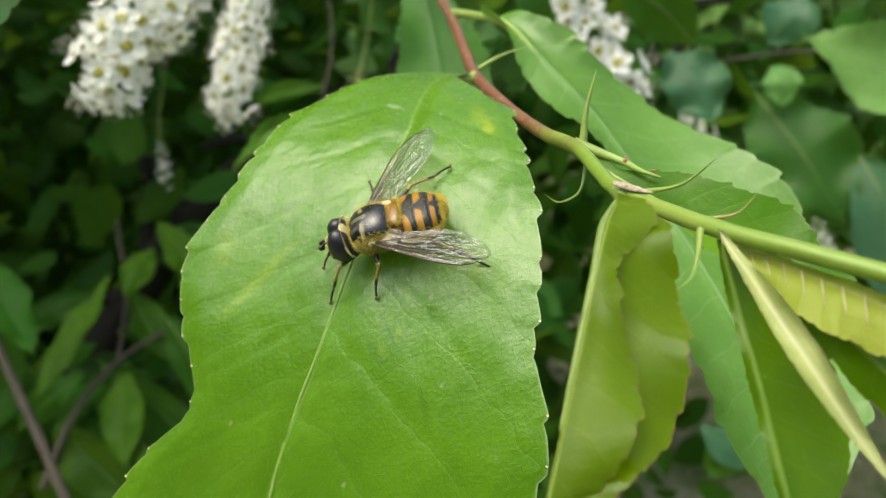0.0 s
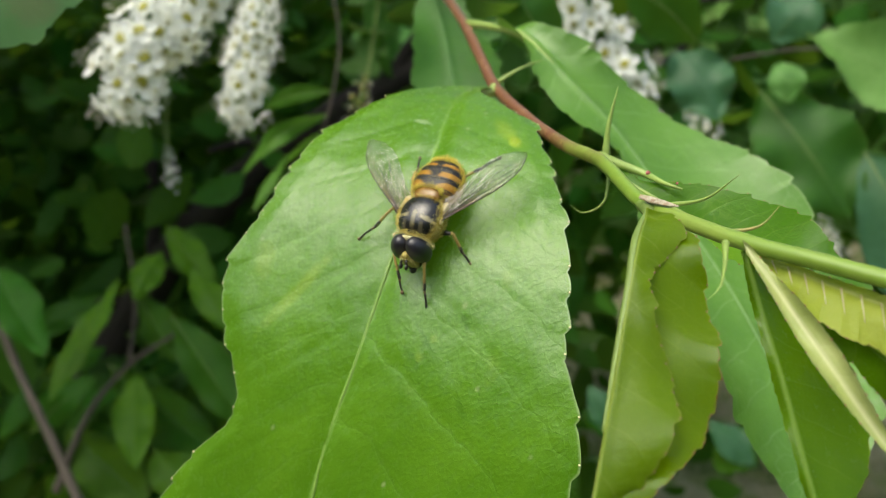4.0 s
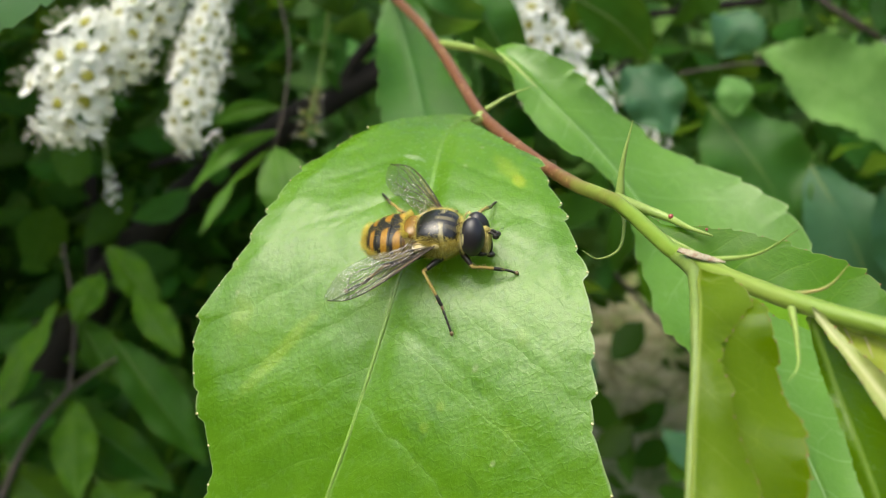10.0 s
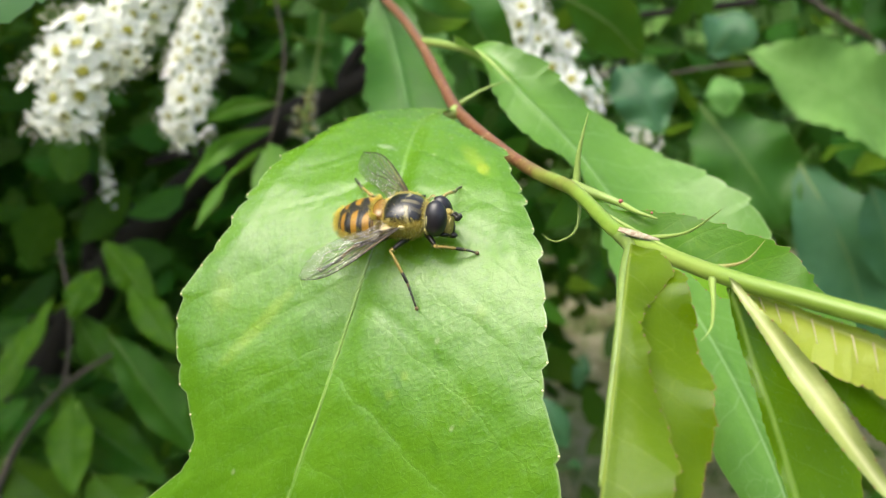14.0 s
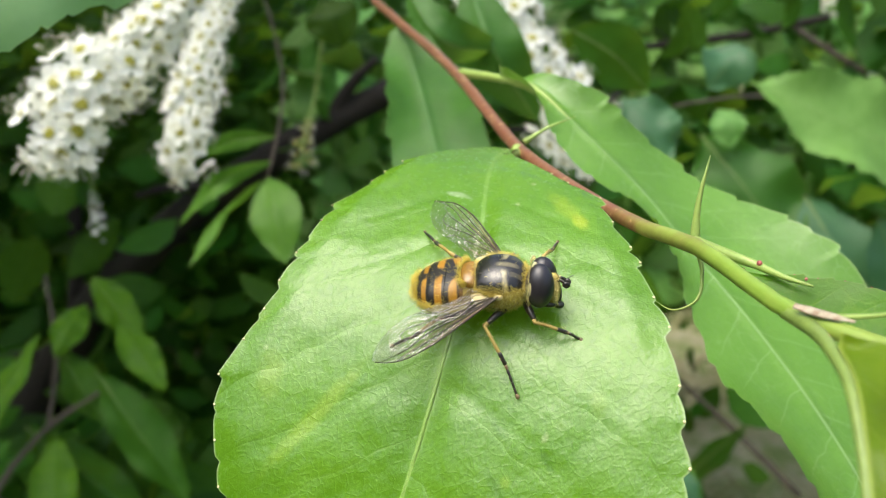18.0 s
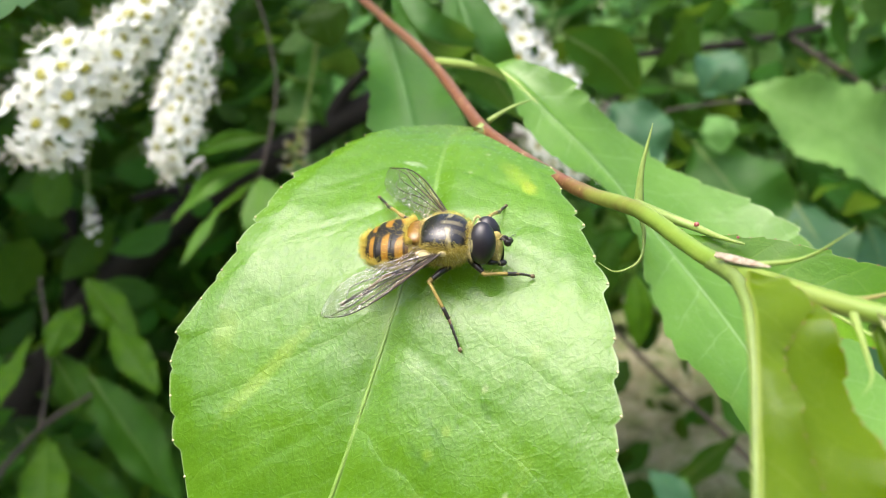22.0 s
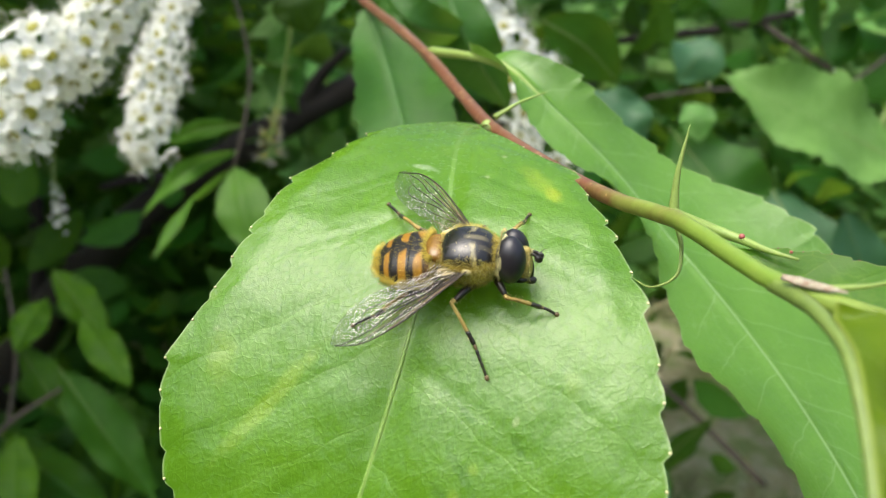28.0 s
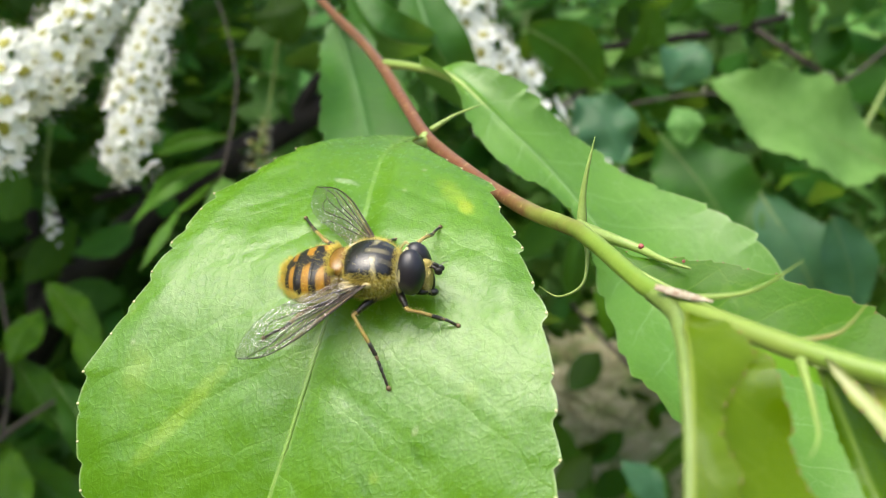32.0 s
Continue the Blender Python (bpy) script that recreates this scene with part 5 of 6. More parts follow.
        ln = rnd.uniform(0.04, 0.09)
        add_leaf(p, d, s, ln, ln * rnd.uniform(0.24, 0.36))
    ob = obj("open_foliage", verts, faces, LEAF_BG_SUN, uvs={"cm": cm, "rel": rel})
    tagged(ob, "hedge foliage towards the open, sky light painted into its green", "foliage", kind="stuff")


build_foliage()


# ---- the hoverfly: built in millimetres, heading +x, the leaf under its feet at z = 0 ----
BLACK = plain("chitin_black", (0.012, 0.011, 0.010), 0.34, scale=900, bump=0.15, bdist=0.0001, col2=(0.022, 0.019, 0.014))
AMBER = plain("scutellum_amber", (0.24, 0.13, 0.022), 0.18, scale=500, bump=0.1, bdist=0.0001, col2=(0.15, 0.075, 0.012))
EYE_M = plain("compound_eye_dark", (0.014, 0.014, 0.020), 0.36, scale=300, bump=0.05, bdist=0.00005, col2=(0.020, 0.016, 0.018), spec=0.6)
EYE_RIM = plain("eye_rim_cream", (0.62, 0.58, 0.34), 0.6, scale=900, col2=(0.50, 0.44, 0.20))
FACE = plain("face_dusted_yellow", (0.46, 0.38, 0.10), 0.55, scale=900, bump=0.5, bdist=0.0002, col2=(0.33, 0.26, 0.06))
CREAM = plain("wing_root_cream", (0.66, 0.58, 0.34), 0.45, scale=900, col2=(0.50, 0.40, 0.18))
HAIR = plain("hair_golden", (0.74, 0.62, 0.10), 0.45, scale=500, col2=(0.60, 0.47, 0.06))
HAIR_PALE = plain("hair_pale_straw", (0.80, 0.72, 0.32), 0.5, scale=500, col2=(0.56, 0.48, 0.16))
TIBIA = plain("leg_tan_yellow", (0.44, 0.33, 0.09), 0.4, scale=900, col2=(0.30, 0.20, 0.05))
LEG_DARK = plain("leg_dark", (0.030, 0.022, 0.014), 0.35, scale=700, col2=(0.015, 0.012, 0.01))
FOOT = plain("foot_tan", (0.20, 0.13, 0.06), 0.55, scale=700)
VEIN = plain("wing_vein_brown", (0.045, 0.030, 0.017), 0.4, scale=700)
VEIN_PALE = plain("wing_vein_tan", (0.26, 0.17, 0.08), 0.35, scale=700)


def pigment_material(name, rough, spec):
    """Chitin whose markings lie in the colour attribute 'pigment', with a fine grain over them."""
    m, nt, bsdf, out = nodes_of(name)
    at = nt.nodes.new("ShaderNodeAttribute")
    at.attribute_name = "pigment"
    tc = nt.nodes.new("ShaderNodeTexCoord").outputs["Object"]
    a, b = noise_tex(nt, 1300, 4, 0.65, tc), noise_tex(nt, 5200, 3, 0.6, tc)
    c = mix_col(nt, math_node(nt, "MULTIPLY", smooth(nt, a, 0.35, 0.75), 0.35), at.outputs["Color"], (0.03, 0.022, 0.010))
    nt.links.new(c, bsdf.inputs["Base Color"])
    nt.links.new(math_node(nt, "MULTIPLY_ADD", a, 0.3, rough - 0.15), bsdf.inputs["Roughness"])
    bsdf.inputs["Specular IOR Level"].default_value = spec
    nt.links.new(bump_node(nt, b, 0.25, 0.00006), bsdf.inputs["Normal"])
    return m


CHITIN = pigment_material("chitin_marked", 0.22, 0.7)
CHITIN_DULL = pigment_material("chitin_marked_dusted", 0.40, 0.35)


def wing_material():
    """A clear membrane: browner and thicker towards the root, with a skin that shines."""
    m, nt, bsdf, out = nodes_of("wing_membrane")
    uv = nt.nodes.new("ShaderNodeUVMap")
    uv.uv_map = "rel"
    sep = nt.nodes.new("ShaderNodeSeparateXYZ")
    nt.links.new(uv.outputs[0], sep.inputs[0])
    n = noise_tex(nt, 7.0, 3, 0.6, uv.outputs[0])
    nt.links.new(mix_col(nt, smooth(nt, sep.outputs[0], 0.1, 0.7), (0.15, 0.10, 0.05), (0.14, 0.14, 0.11)), bsdf.inputs["Base Color"])
    bsdf.inputs["Roughness"].default_value = 0.22
    bsdf.inputs["Specular IOR Level"].default_value = 1.0
    nt.links.new(bump_node(nt, n, 0.8, 0.0006), bsdf.inputs["Normal"])
    tr = nt.nodes.new("ShaderNodeBsdfTransparent")
    tr.inputs["Color"].default_value = (0.80, 0.81, 0.75, 1)
    mx = nt.nodes.new("ShaderNodeMixShader")
    thick = math_node(nt, "ADD", smooth(nt, sep.outputs[0], 0.05, 0.50, 0.45, 0.14), math_node(nt, "MULTIPLY", math_node(nt, "SUBTRACT", n, 0.5), 0.20))
    nt.links.new(thick, mx.inputs[0])
    nt.links.new(tr.outputs[0], mx.inputs[1])
    nt.links.new(bsdf.outputs[0], mx.inputs[2])
    skin = nt.nodes.new("ShaderNodeBsdfGlossy")
    skin.inputs["Color"].default_value, skin.inputs["Roughness"].default_value = (0.9, 0.9, 0.86, 1), 0.12
    nt.links.new(bump_node(nt, n, 0.8, 0.0006), skin.inputs["Normal"])
    both = nt.nodes.new("ShaderNodeMixShader")
    both.inputs[0].default_value = 0.10
    nt.links.new(mx.outputs[0], both.inputs[1])
    nt.links.new(skin.outputs[0], both.inputs[2])
    nt.links.new(both.outputs[0], out.inputs[0])
    return m


WING = wing_material()
MM = 0.001
WING_BASE = {-1: Vector((-0.2, -2.15, 3.5)), 1: Vector((-0.2, 2.15, 3.5))}
C_BLACK, C_GREY, C_OLIVE, C_ORANGE, C_BROWN = (0.010, 0.010, 0.010), (0.26, 0.23, 0.12), (0.32, 0.25, 0.05), (0.33, 0.165, 0.014), (0.125, 0.066, 0.013)


def step(a, b, x):
    t = min(1.0, max(0.0, (x - a) / (b - a)))
    return t * t * (3 - 2 * t)


def blend(c, d, k):
    return tuple(a + (b - a) * k for a, b in zip(c, d))


def paint(ob, cols):
    at = ob.data.color_attributes.new("pigment", "FLOAT_COLOR", "POINT")
    at.data.foreach_set("color", np.array([(*c, 1.0) for c in cols], dtype=np.float32).ravel())


def ball(name, centre, semi, mat, parent, label="", nu=40, nv=28, pattern=None, power=2.0, turn=None):
    """An ellipsoid with its poles along x. pattern(x, y, z on the unit ball) gives the pigment."""
    verts, faces, cols = [], [], []
    rot = turn.to_matrix() if turn else None
    for i in range(nv + 1):
        a = math.pi * i / nv
        for k in range(nu):
            b = 2 * math.pi * k / nu
            q = Vector((math.cos(a), math.sin(a) * math.cos(b), math.sin(a) * math.sin(b)))
            p = Vector([math.copysign(abs(q[j]) ** (2 / power), q[j]) * semi[j] for j in range(3)])
            if rot:
                p = rot @ p
            verts.append((p + Vector(centre)) * MM)
            if pattern:
                cols.append(pattern(*q))
    faces = [(i * nu + k, i * nu + (k + 1) % nu, (i + 1) * nu + (k + 1) % nu, (i + 1) * nu + k) for i in range(nv) for k in range(nu)]
    ob = obj(name, verts, faces, mat, parent, label)
    if pattern:
        paint(ob, cols)
    return ob


def limb(name, pts, radii, mat, parent, seg=8, n=14):
    return tube(name, [Vector(p) * MM for p in pts], [r * MM for r in radii], mat, parent, n=n, seg=seg)


def hairs(parent, roots, rnd, length, spread, name="hair_coat", mat=HAIR, thick=0.011, droop=0.1):
    verts, faces = [], []
    for p, d in roots:
        p, d = Vector(p), Vector(d)
        d = (d + Vector((rnd.gauss(0, spread), rnd.gauss(0, spread), rnd.gauss(0, spread)))).normalized()
        ln = length * rnd.uniform(0.55, 1.3)
        s = d.cross(Vector((rnd.gauss(0, 1), rnd.gauss(0, 1), rnd.gauss(0, 1)))).normalized() * thick
        q = d.cross(s)
        b = len(verts)
        mid, tip = p + d * ln * 0.55, p + d * ln + Vector((-0.12 * ln, 0, -droop * ln))
        verts += [(p + s) * MM, (p - s * 0.5 + q * 0.8) * MM, (p - s * 0.5 - q * 0.8) * MM, (mid + s * 0.7) * MM, (mid - s * 0.4 + q * 0.6) * MM, (mid - s * 0.4 - q * 0.6) * MM, tip * MM]
        faces += [(b + i, b + (i + 1) % 3, b + 3 + (i + 1) % 3, b + 3 + i) for i in range(3)] + [(b + 3 + i, b + 3 + (i + 1) % 3, b + 6) for i in range(3)]
    ob = obj(name, verts, faces, mat, parent)
    return tagged(ob, "fine golden hair", kind="stuff")


def wing(parent, sgn):
    """One wing in its own space: x from the hinge to the tip, the leading edge at positive y on the fly's right and at negative y on its left."""
    ln, side = 10.3, -sgn
    lead, trail = (0.12, 0.28, 0.36, 0.44, 0.48, 0.44, 0.30, 0.0), (0.35, 1.5, 1.8, 2.15, 2.45, 2.6, 2.55, 2.3)
    nu, nv = 64, 30
    g = np.linspace(0, 1, 8)

    def at(t, r):
        l, tr = np.interp(t, g, lead), -np.interp(t, g, trail)
        tr -= 0.35 * math.exp(-((t - 0.13) / 0.07) ** 2)
        c, w = (l + tr) / 2, (l - tr) / 2 * math.sqrt(max(1e-4, 1 - (max(0, t - 0.60) / 0.401) ** 2.2))
        y = c + w - 2 * w * r
        pleat = 0.09 * math.sin(r * 23 + 1) * (1 - 0.6 * t) + 0.05 * math.sin(r * 41 + t * 5)
        sag = 0.35 * math.sin(t * 2.4) - 0.30 * r * r - 0.9 * max(0, r - 0.72) * max(0, 0.45 - t)
        return Vector((t * ln, side * y, pleat + sag)) * MM
    verts, rel = [], []
    for i in range(nu + 1):
        for k in range(nv + 1):
            verts.append(at(i / nu, k / nv))
            rel.append((i / nu, k / nv))
    faces = [(i * (nv + 1) + k, i * (nv + 1) + k + 1, (i + 1) * (nv + 1) + k + 1, (i + 1) * (nv + 1) + k) for i in range(nu) for k in range(nv)]
    ob = obj("wing", verts, faces, WING, parent, "clear veined wing, brownish at its root", uvs={"rel": rel, "cm": rel})
    lift = Vector((0, 0, 0.015 * MM))
    for path, r, mt in (
        ([(0.0, 0.02), (0.3, 0.0), (0.6, 0.0), (0.85, 0.01), (0.985, 0.15)], 0.075, VEIN),
        ([(0.02, 0.12), (0.3, 0.08), (0.52, 0.05), (0.66, 0.01)], 0.055, VEIN_PALE),
        ([(0.02, 0.18), (0.3, 0.16), (0.6, 0.14), (0.84, 0.03)], 0.060, VEIN),
        ([(0.04, 0.22), (0.25, 0.24), (0.45, 0.30), (0.58, 0.31), (0.72, 0.24), (0.94, 0.14)], 0.055, VEIN),
        ([(0.36, 0.36), (0.55, 0.42), (0.76, 0.44), (0.84, 0.36), (0.87, 0.20)], 0.040, VEIN),
        ([(0.04, 0.30), (0.25, 0.40), (0.36, 0.46), (0.58, 0.66), (0.70, 0.70), (0.745, 0.60), (0.77, 0.44)], 0.045, VEIN),
        ([(0.04, 0.36), (0.2, 0.52), (0.36, 0.70), (0.48, 0.82), (0.545, 0.98)], 0.040, VEIN),
        ([(0.33, 0.26), (0.36, 0.36), (0.365, 0.46)], 0.035, VEIN),
        ([(0.52, 0.60), (0.50, 0.72), (0.49, 0.83)], 0.032, VEIN),
        ([(0.03, 0.5), (0.12, 0.72), (0.24, 0.86), (0.34, 0.99)], 0.030, VEIN_PALE),
        ([(0.30, 0.20), (0.5, 0.24), (0.68, 0.17), (0.8, 0.10)], 0.022, VEIN_PALE),
    ):
        tube("vein", [at(*p) + lift for p in path], [r * MM, r * MM * 0.8, r * MM * 0.55], mt, ob, n=26, seg=5)
    return ob


def leg(parent, pts, rnd):
    """Hip, knee, ankle, foot: dark femur, tan tibia with a dark end, five tarsal joints and a tan pad."""
    a, b, c, d = (Vector(p) for p in pts)
    fem = limb("leg", [a, a.lerp(b, 0.5) + Vector((0, 0, 0.15)), b.lerp(a, 0.12)], [0.22, 0.30, 0.26, 0.17], LEG_DARK, parent, n=14, seg=10)
    limb("knee", [b.lerp(a, 0.16), b, b.lerp(c, 0.08)], [0.165, 0.165, 0.13], TIBIA, fem, n=9)
    m = b.lerp(c, 0.70)
    bow = Vector((0, 0, 0.10))
    limb("tibia", [b, b.lerp(m, 0.5) + bow, m + bow * 0.6], [0.125, 0.13, 0.15], TIBIA, fem, n=14)
    limb("tibia_tip", [m + bow * 0.6, c], [0.15, 0.165], LEG_DARK, fem, n=6)
    for j in range(5):
        p, q = c.lerp(d, j / 5) + Vector((0, 0, 0.12 * math.sin(j / 5 * 3.1))), c.lerp(d, (j + 1) / 5) + Vector((0, 0, 0.12 * math.sin((j + 1) / 5 * 3.1)))
        limb("tarsus", [p, p.lerp(q, 0.75), q], [0.095, 0.135 - 0.006 * j, 0.085], FOOT if j == 0 else LEG_DARK, fem, n=8)
    f = (d - c).normalized()
    limb("claw", [d, d + f * 0.16 + Vector((0, 0, 0.03)), d + f * 0.28 + Vector((0, 0, -0.10))], [0.12, 0.19, 0.10], FOOT, fem, n=8)
    roots = []
    for k in range(90):
        t = rnd.random()
        p, x = (a.lerp(b, t), (b - a)) if k % 3 else (b.lerp(c, t) + bow, (c - b))
        o = x.cross(Vector((rnd.gauss(0, 1), rnd.gauss(0, 1), rnd.gauss(0, 1)))).normalized()
        roots.append((p + o * 0.14, o + x.normalized() * 0.6))
    hairs(fem, roots, rnd, 0.34, 0.2, mat=HAIR_PALE, thick=0.009)
    return fem


WINGS, HEAD = {}, []
# hip, knee, ankle and foot of each leg as it stands from the sixth second on
STANCE = {"right_fore": ((1.6, -0.9, 1.9), (2.5, -2.7, 2.0), (4.8, -2.8, 0.85), (5.75, -2.95, 0.2)), "right_mid": ((0.4, -1.3, 1.8), (-1.2, -3.4, 2.5), (0.3, -5.6, 0.75), (1.12, -7.4, -0.45)),
          "right_hind": ((-1.2, -1.2, 1.8), (-4.8, -2.6, 2.0), (-7.0, -3.1, 0.0), (-8.7, -3.5, -0.75)), "left_fore": ((1.6, 0.9, 1.9), (3.0, 2.9, 2.3), (3.55, 4.6, 0.6), (3.85, 6.0, -0.55)),
          "left_mid": ((0.4, 1.3, 1.8), (-0.2, 3.0, 2.1), (0.3, 4.1, 0.5), (0.4, 4.8, -0.4)), "left_hind": ((-1.2, 1.2, 1.8), (-4.4, 3.2, 2.2), (-6.1, 5.5, 0.3), (-7.4, 7.4, -0.95))}
LEGS = {}


def build_fly():
    rnd = random.Random(3)
    root = thing("hoverfly", (0, 0, 0), "black and orange-yellow banded hoverfly with golden hair on a leaf", "insect")

    def notum(x, y, z):
        wob = 0.10 * noise.noise(Vector((x * 6, y * 6, z * 6)))
        lat = math.degrees(math.atan2(abs(y), z + 1e-6)) / 90 + wob
        c = C_BLACK
        # grey dusted bar across the middle, broken at the midline, and a pale line down it
        bar = (1 - step(0.03, 0.11, abs(x - 0.10 - 0.16 * abs(y) + wob * 0.6))) * step(0.14, 0.34, abs(y))
        line = (1 - step(0.03, 0.10, abs(y))) * step(-0.12, 0.05, x) * (1 - step(0.45, 0.75, x))
        twin = 0.22 * (1 - step(0.05, 0.11, abs(abs(y) - 0.34))) * step(0.25, 0.45, x)
        c = blend(c, C_GREY, min(1, max(bar, 0.6 * line, twin)))
        c = blend(c, C_OLIVE, max(step(0.62, 0.80, lat), step(0.74, 0.90, x + wob), step(0.66, 0.84, -x + wob * 0.7 - 0.12 * (abs(y) < 0.3))))
        return blend(c, C_BLACK, 0.35 * step(1.12, 1.3, lat) * step(0.0, 0.25, noise.noise(Vector((x * 3, y * 3, z * 3)))))
    ball("thorax", (-0.2, 0, 2.95), (2.2, 2.22, 1.78), CHITIN, root, "shiny black thorax with grey dusted bars", nu=150, nv=110, pattern=notum, power=2.25)
    ball("scutellum", (-2.42, 0, 3.62), (0.80, 1.35, 0.56), AMBER, root, "glossy amber scutellum", nu=40, nv=24, power=2.3)
    # abdomen: five tergites, each with a raised hind edge
    xs = (-2.3, -2.8, -4.25, -5.55, -6.55, -7.05)

    def section(x):
        t = (x + 2.3) / -4.75
        w = float(np.interp(t, (0, 0.1, 0.25, 0.45, 0.65, 0.82, 0.93, 1.0), (1.75, 2.1, 2.34, 2.36, 2.12, 1.62, 1.05, 0.30)))
        h = float(np.interp(t, (0, 0.1, 0.25, 0.45, 0.65, 0.82, 0.93, 1.0), (1.15, 1.32, 1.42, 1.40, 1.24, 0.98, 0.68, 0.22)))
        return w, h, 2.72 - 0.45 * t * t
    for s in range(5):
        a, b = xs[s], xs[s + 1]
        nx, na = 30, 110
        verts, faces, cols = [], [], []
        for i in range(nx + 1):
            t = i / nx
            x = a + (b - a) * t
            w, h, zc = section(x)
            lip = 1.0 + 0.016 * math.sin(math.pi * t) + 0.022 * step(0.55, 0.95, t) - 0.03 * step(0.96, 1.0, t)
            for k in range(na):
                q = 2 * math.pi * k / na
                flat = 1 - 0.10 * max(0, math.cos(q)) ** 6
                verts.append(Vector((x, math.sin(q) * w * lip, zc + math.cos(q) * h * lip * flat)) * MM)
                lat = abs((k / na * 360 + 180) % 360 - 180)
                tt = t + 0.09 * (lat / 90) ** 2 - 0.05 + 0.012 * noise.noise(Vector((x * 2, math.sin(q) * 4, s * 3.0)))
                edge = step(0.06, 0.13, tt)
                if lat > 112:
                    c = blend(C_BLACK, C_ORANGE, step(0.1, 0.25, tt) * (1 - step(0.6, 0.85, tt)))
                elif s == 0:
                    c = blend(C_BROWN, C_OLIVE, step(30, 60, lat))
                elif s == 1:
                    half = 14 + 36 * abs(tt - 0.30) + 60 * max(0, tt - 0.55)
                    k1 = step(half - 5, half + 5, lat) * (1 - step(0.66, 0.76, tt)) * step(0.22, 0.34, tt)
                    c = blend(C_BLACK, C_ORANGE, k1)
                    c = blend(c, C_BROWN, (1 - step(0.10, 0.28, tt)) * 0.9)
                elif s == 2:
                    half = 9 + 22 * max(0, tt - 0.2)
                    c = blend(C_BLACK, C_ORANGE, step(half - 4, half + 5, lat) * (1 - step(0.50, 0.57, tt)) * edge)
                elif s == 3:
                    half = 7 + 22 * max(0, tt - 0.2)
                    c = blend(C_BLACK, C_ORANGE, 0.9 * step(half - 4, half + 5, lat) * (1 - step(0.44, 0.52, tt)) * edge)
                    c = blend(c, C_OLIVE, step(0.86, 0.97, tt))
                else:
                    c = blend(C_OLIVE, C_BLACK, step(0.25, 0.45, tt) * (1 - step(0.75, 0.95, tt)))
                cols.append(c)
        faces = [(i * na + k, i * na + (k + 1) % na, (i + 1) * na + (k + 1) % na, (i + 1) * na + k) for i in range(nx) for k in range(na)]
        if s == 4:
            faces.append(tuple(range(nx * na, (nx + 1) * na)))
        paint(obj("tergite", verts, faces, CHITIN_DULL, root, "black tergite with a pair of orange spots" if s in (1, 2, 3) else "dark tergite"), cols)
    # head
    head = ball("head", (2.36, 0, 2.92), (0.46, 1.84, 1.52), EYE_RIM, root, "short head with a cream rim behind the eyes", nu=48, nv=28)
    HEAD.append(head)
    for sg in (-1, 1):
        ball("eye", (2.88, sg * 0.90, 3.06), (1.06, 1.02, 1.64), EYE_M, head, "large dark brown compound eye", nu=48, nv=36, turn=Euler((radians(sg * 13), 0, radians(sg * -10))))
    ball("frons", (3.78, 0, 3.35), (0.40, 0.40, 0.42), FACE, head, "dusted yellow frons", nu=24, nv=18)
    ball("face", (3.72, 0, 2.35), (0.62, 0.80, 1.22), FACE, head, "pale yellow downy face", nu=36, nv=24)
    ball("face_stripe", (4.22, 0, 2.1), (0.20, 0.17, 0.72), BLACK, head, "black face stripe", nu=16, nv=12)
    ball("cheek", (3.45, 0, 1.45), (0.75, 0.85, 0.34), BLACK, head, "shiny black cheek", nu=24, nv=14)
    ball("mouth", (4.2, 0, 1.25), (0.42, 0.36, 0.28), BLACK, head, "dark mouthparts", nu=18, nv=12)
    for sg in (-1, 1):
        an = limb("antenna", [(4.05, sg * 0.16, 3.25), (4.35, sg * 0.24, 3.32), (4.58, sg * 0.28, 3.18)], [0.10, 0.12, 0.13], LEG_DARK, head)
        ball("antenna_club", (4.74, sg * 0.31, 3.02), (0.30, 0.17, 0.27), BLACK, an, nu=16, nv=10)
        limb("arista", [(4.66, sg * 0.33, 3.15), (4.95, sg * 0.55, 3.35), (5.2, sg * 0.78, 3.4)], [0.035, 0.025, 0.012], LEG_DARK, an)
    for sg in (-1, 1):
        WINGS[sg] = wing(root, sg)
        ball("squama", (-1.55, sg * 2.02, 3.18), (0.72, 0.42, 0.30), CREAM, root, "cream wing lobe", nu=22, nv=14)
        ball("wing_root", (-0.15, sg * 2.22, 3.42), (0.34, 0.20, 0.22), CREAM, root, "cream wing root", nu=16, nv=10)
    for key, pts in STANCE.items():
        LEGS[key] = leg(root, pts, rnd)
    # hair: thick on flanks, collar and behind the shoulders, thin on the back, a fringe round the abdomen
    roots = []
    for k in range(8200):
        a, b = math.acos(rnd.uniform(-1, 1)), rnd.uniform(0, 2 * math.pi)
        n = Vector((math.cos(a), math.sin(a) * math.cos(b), math.sin(a) * math.sin(b)))
        if n.z < -0.75 or (n.z > 0.35 and abs(n.y) < 0.70 and -0.72 < n.x < 0.75 and rnd.random() < 0.985):
            continue
        p = Vector([math.copysign(abs(q) ** (2 / 2.25), q) * w for q, w in zip(n, (2.18, 2.2, 1.76))])
        roots.append((p + Vector((-0.2, 0, 2.95)), n + Vector((0.1, 0, 0.15))))
    cut = len(roots) * 3 // 5
    hairs(root, roots[:cut], rnd, 0.40, 0.34, thick=0.009)
    hairs(root, roots[cut:], rnd, 0.36, 0.36, mat=HAIR_PALE, thick=0.009)
    roots = []
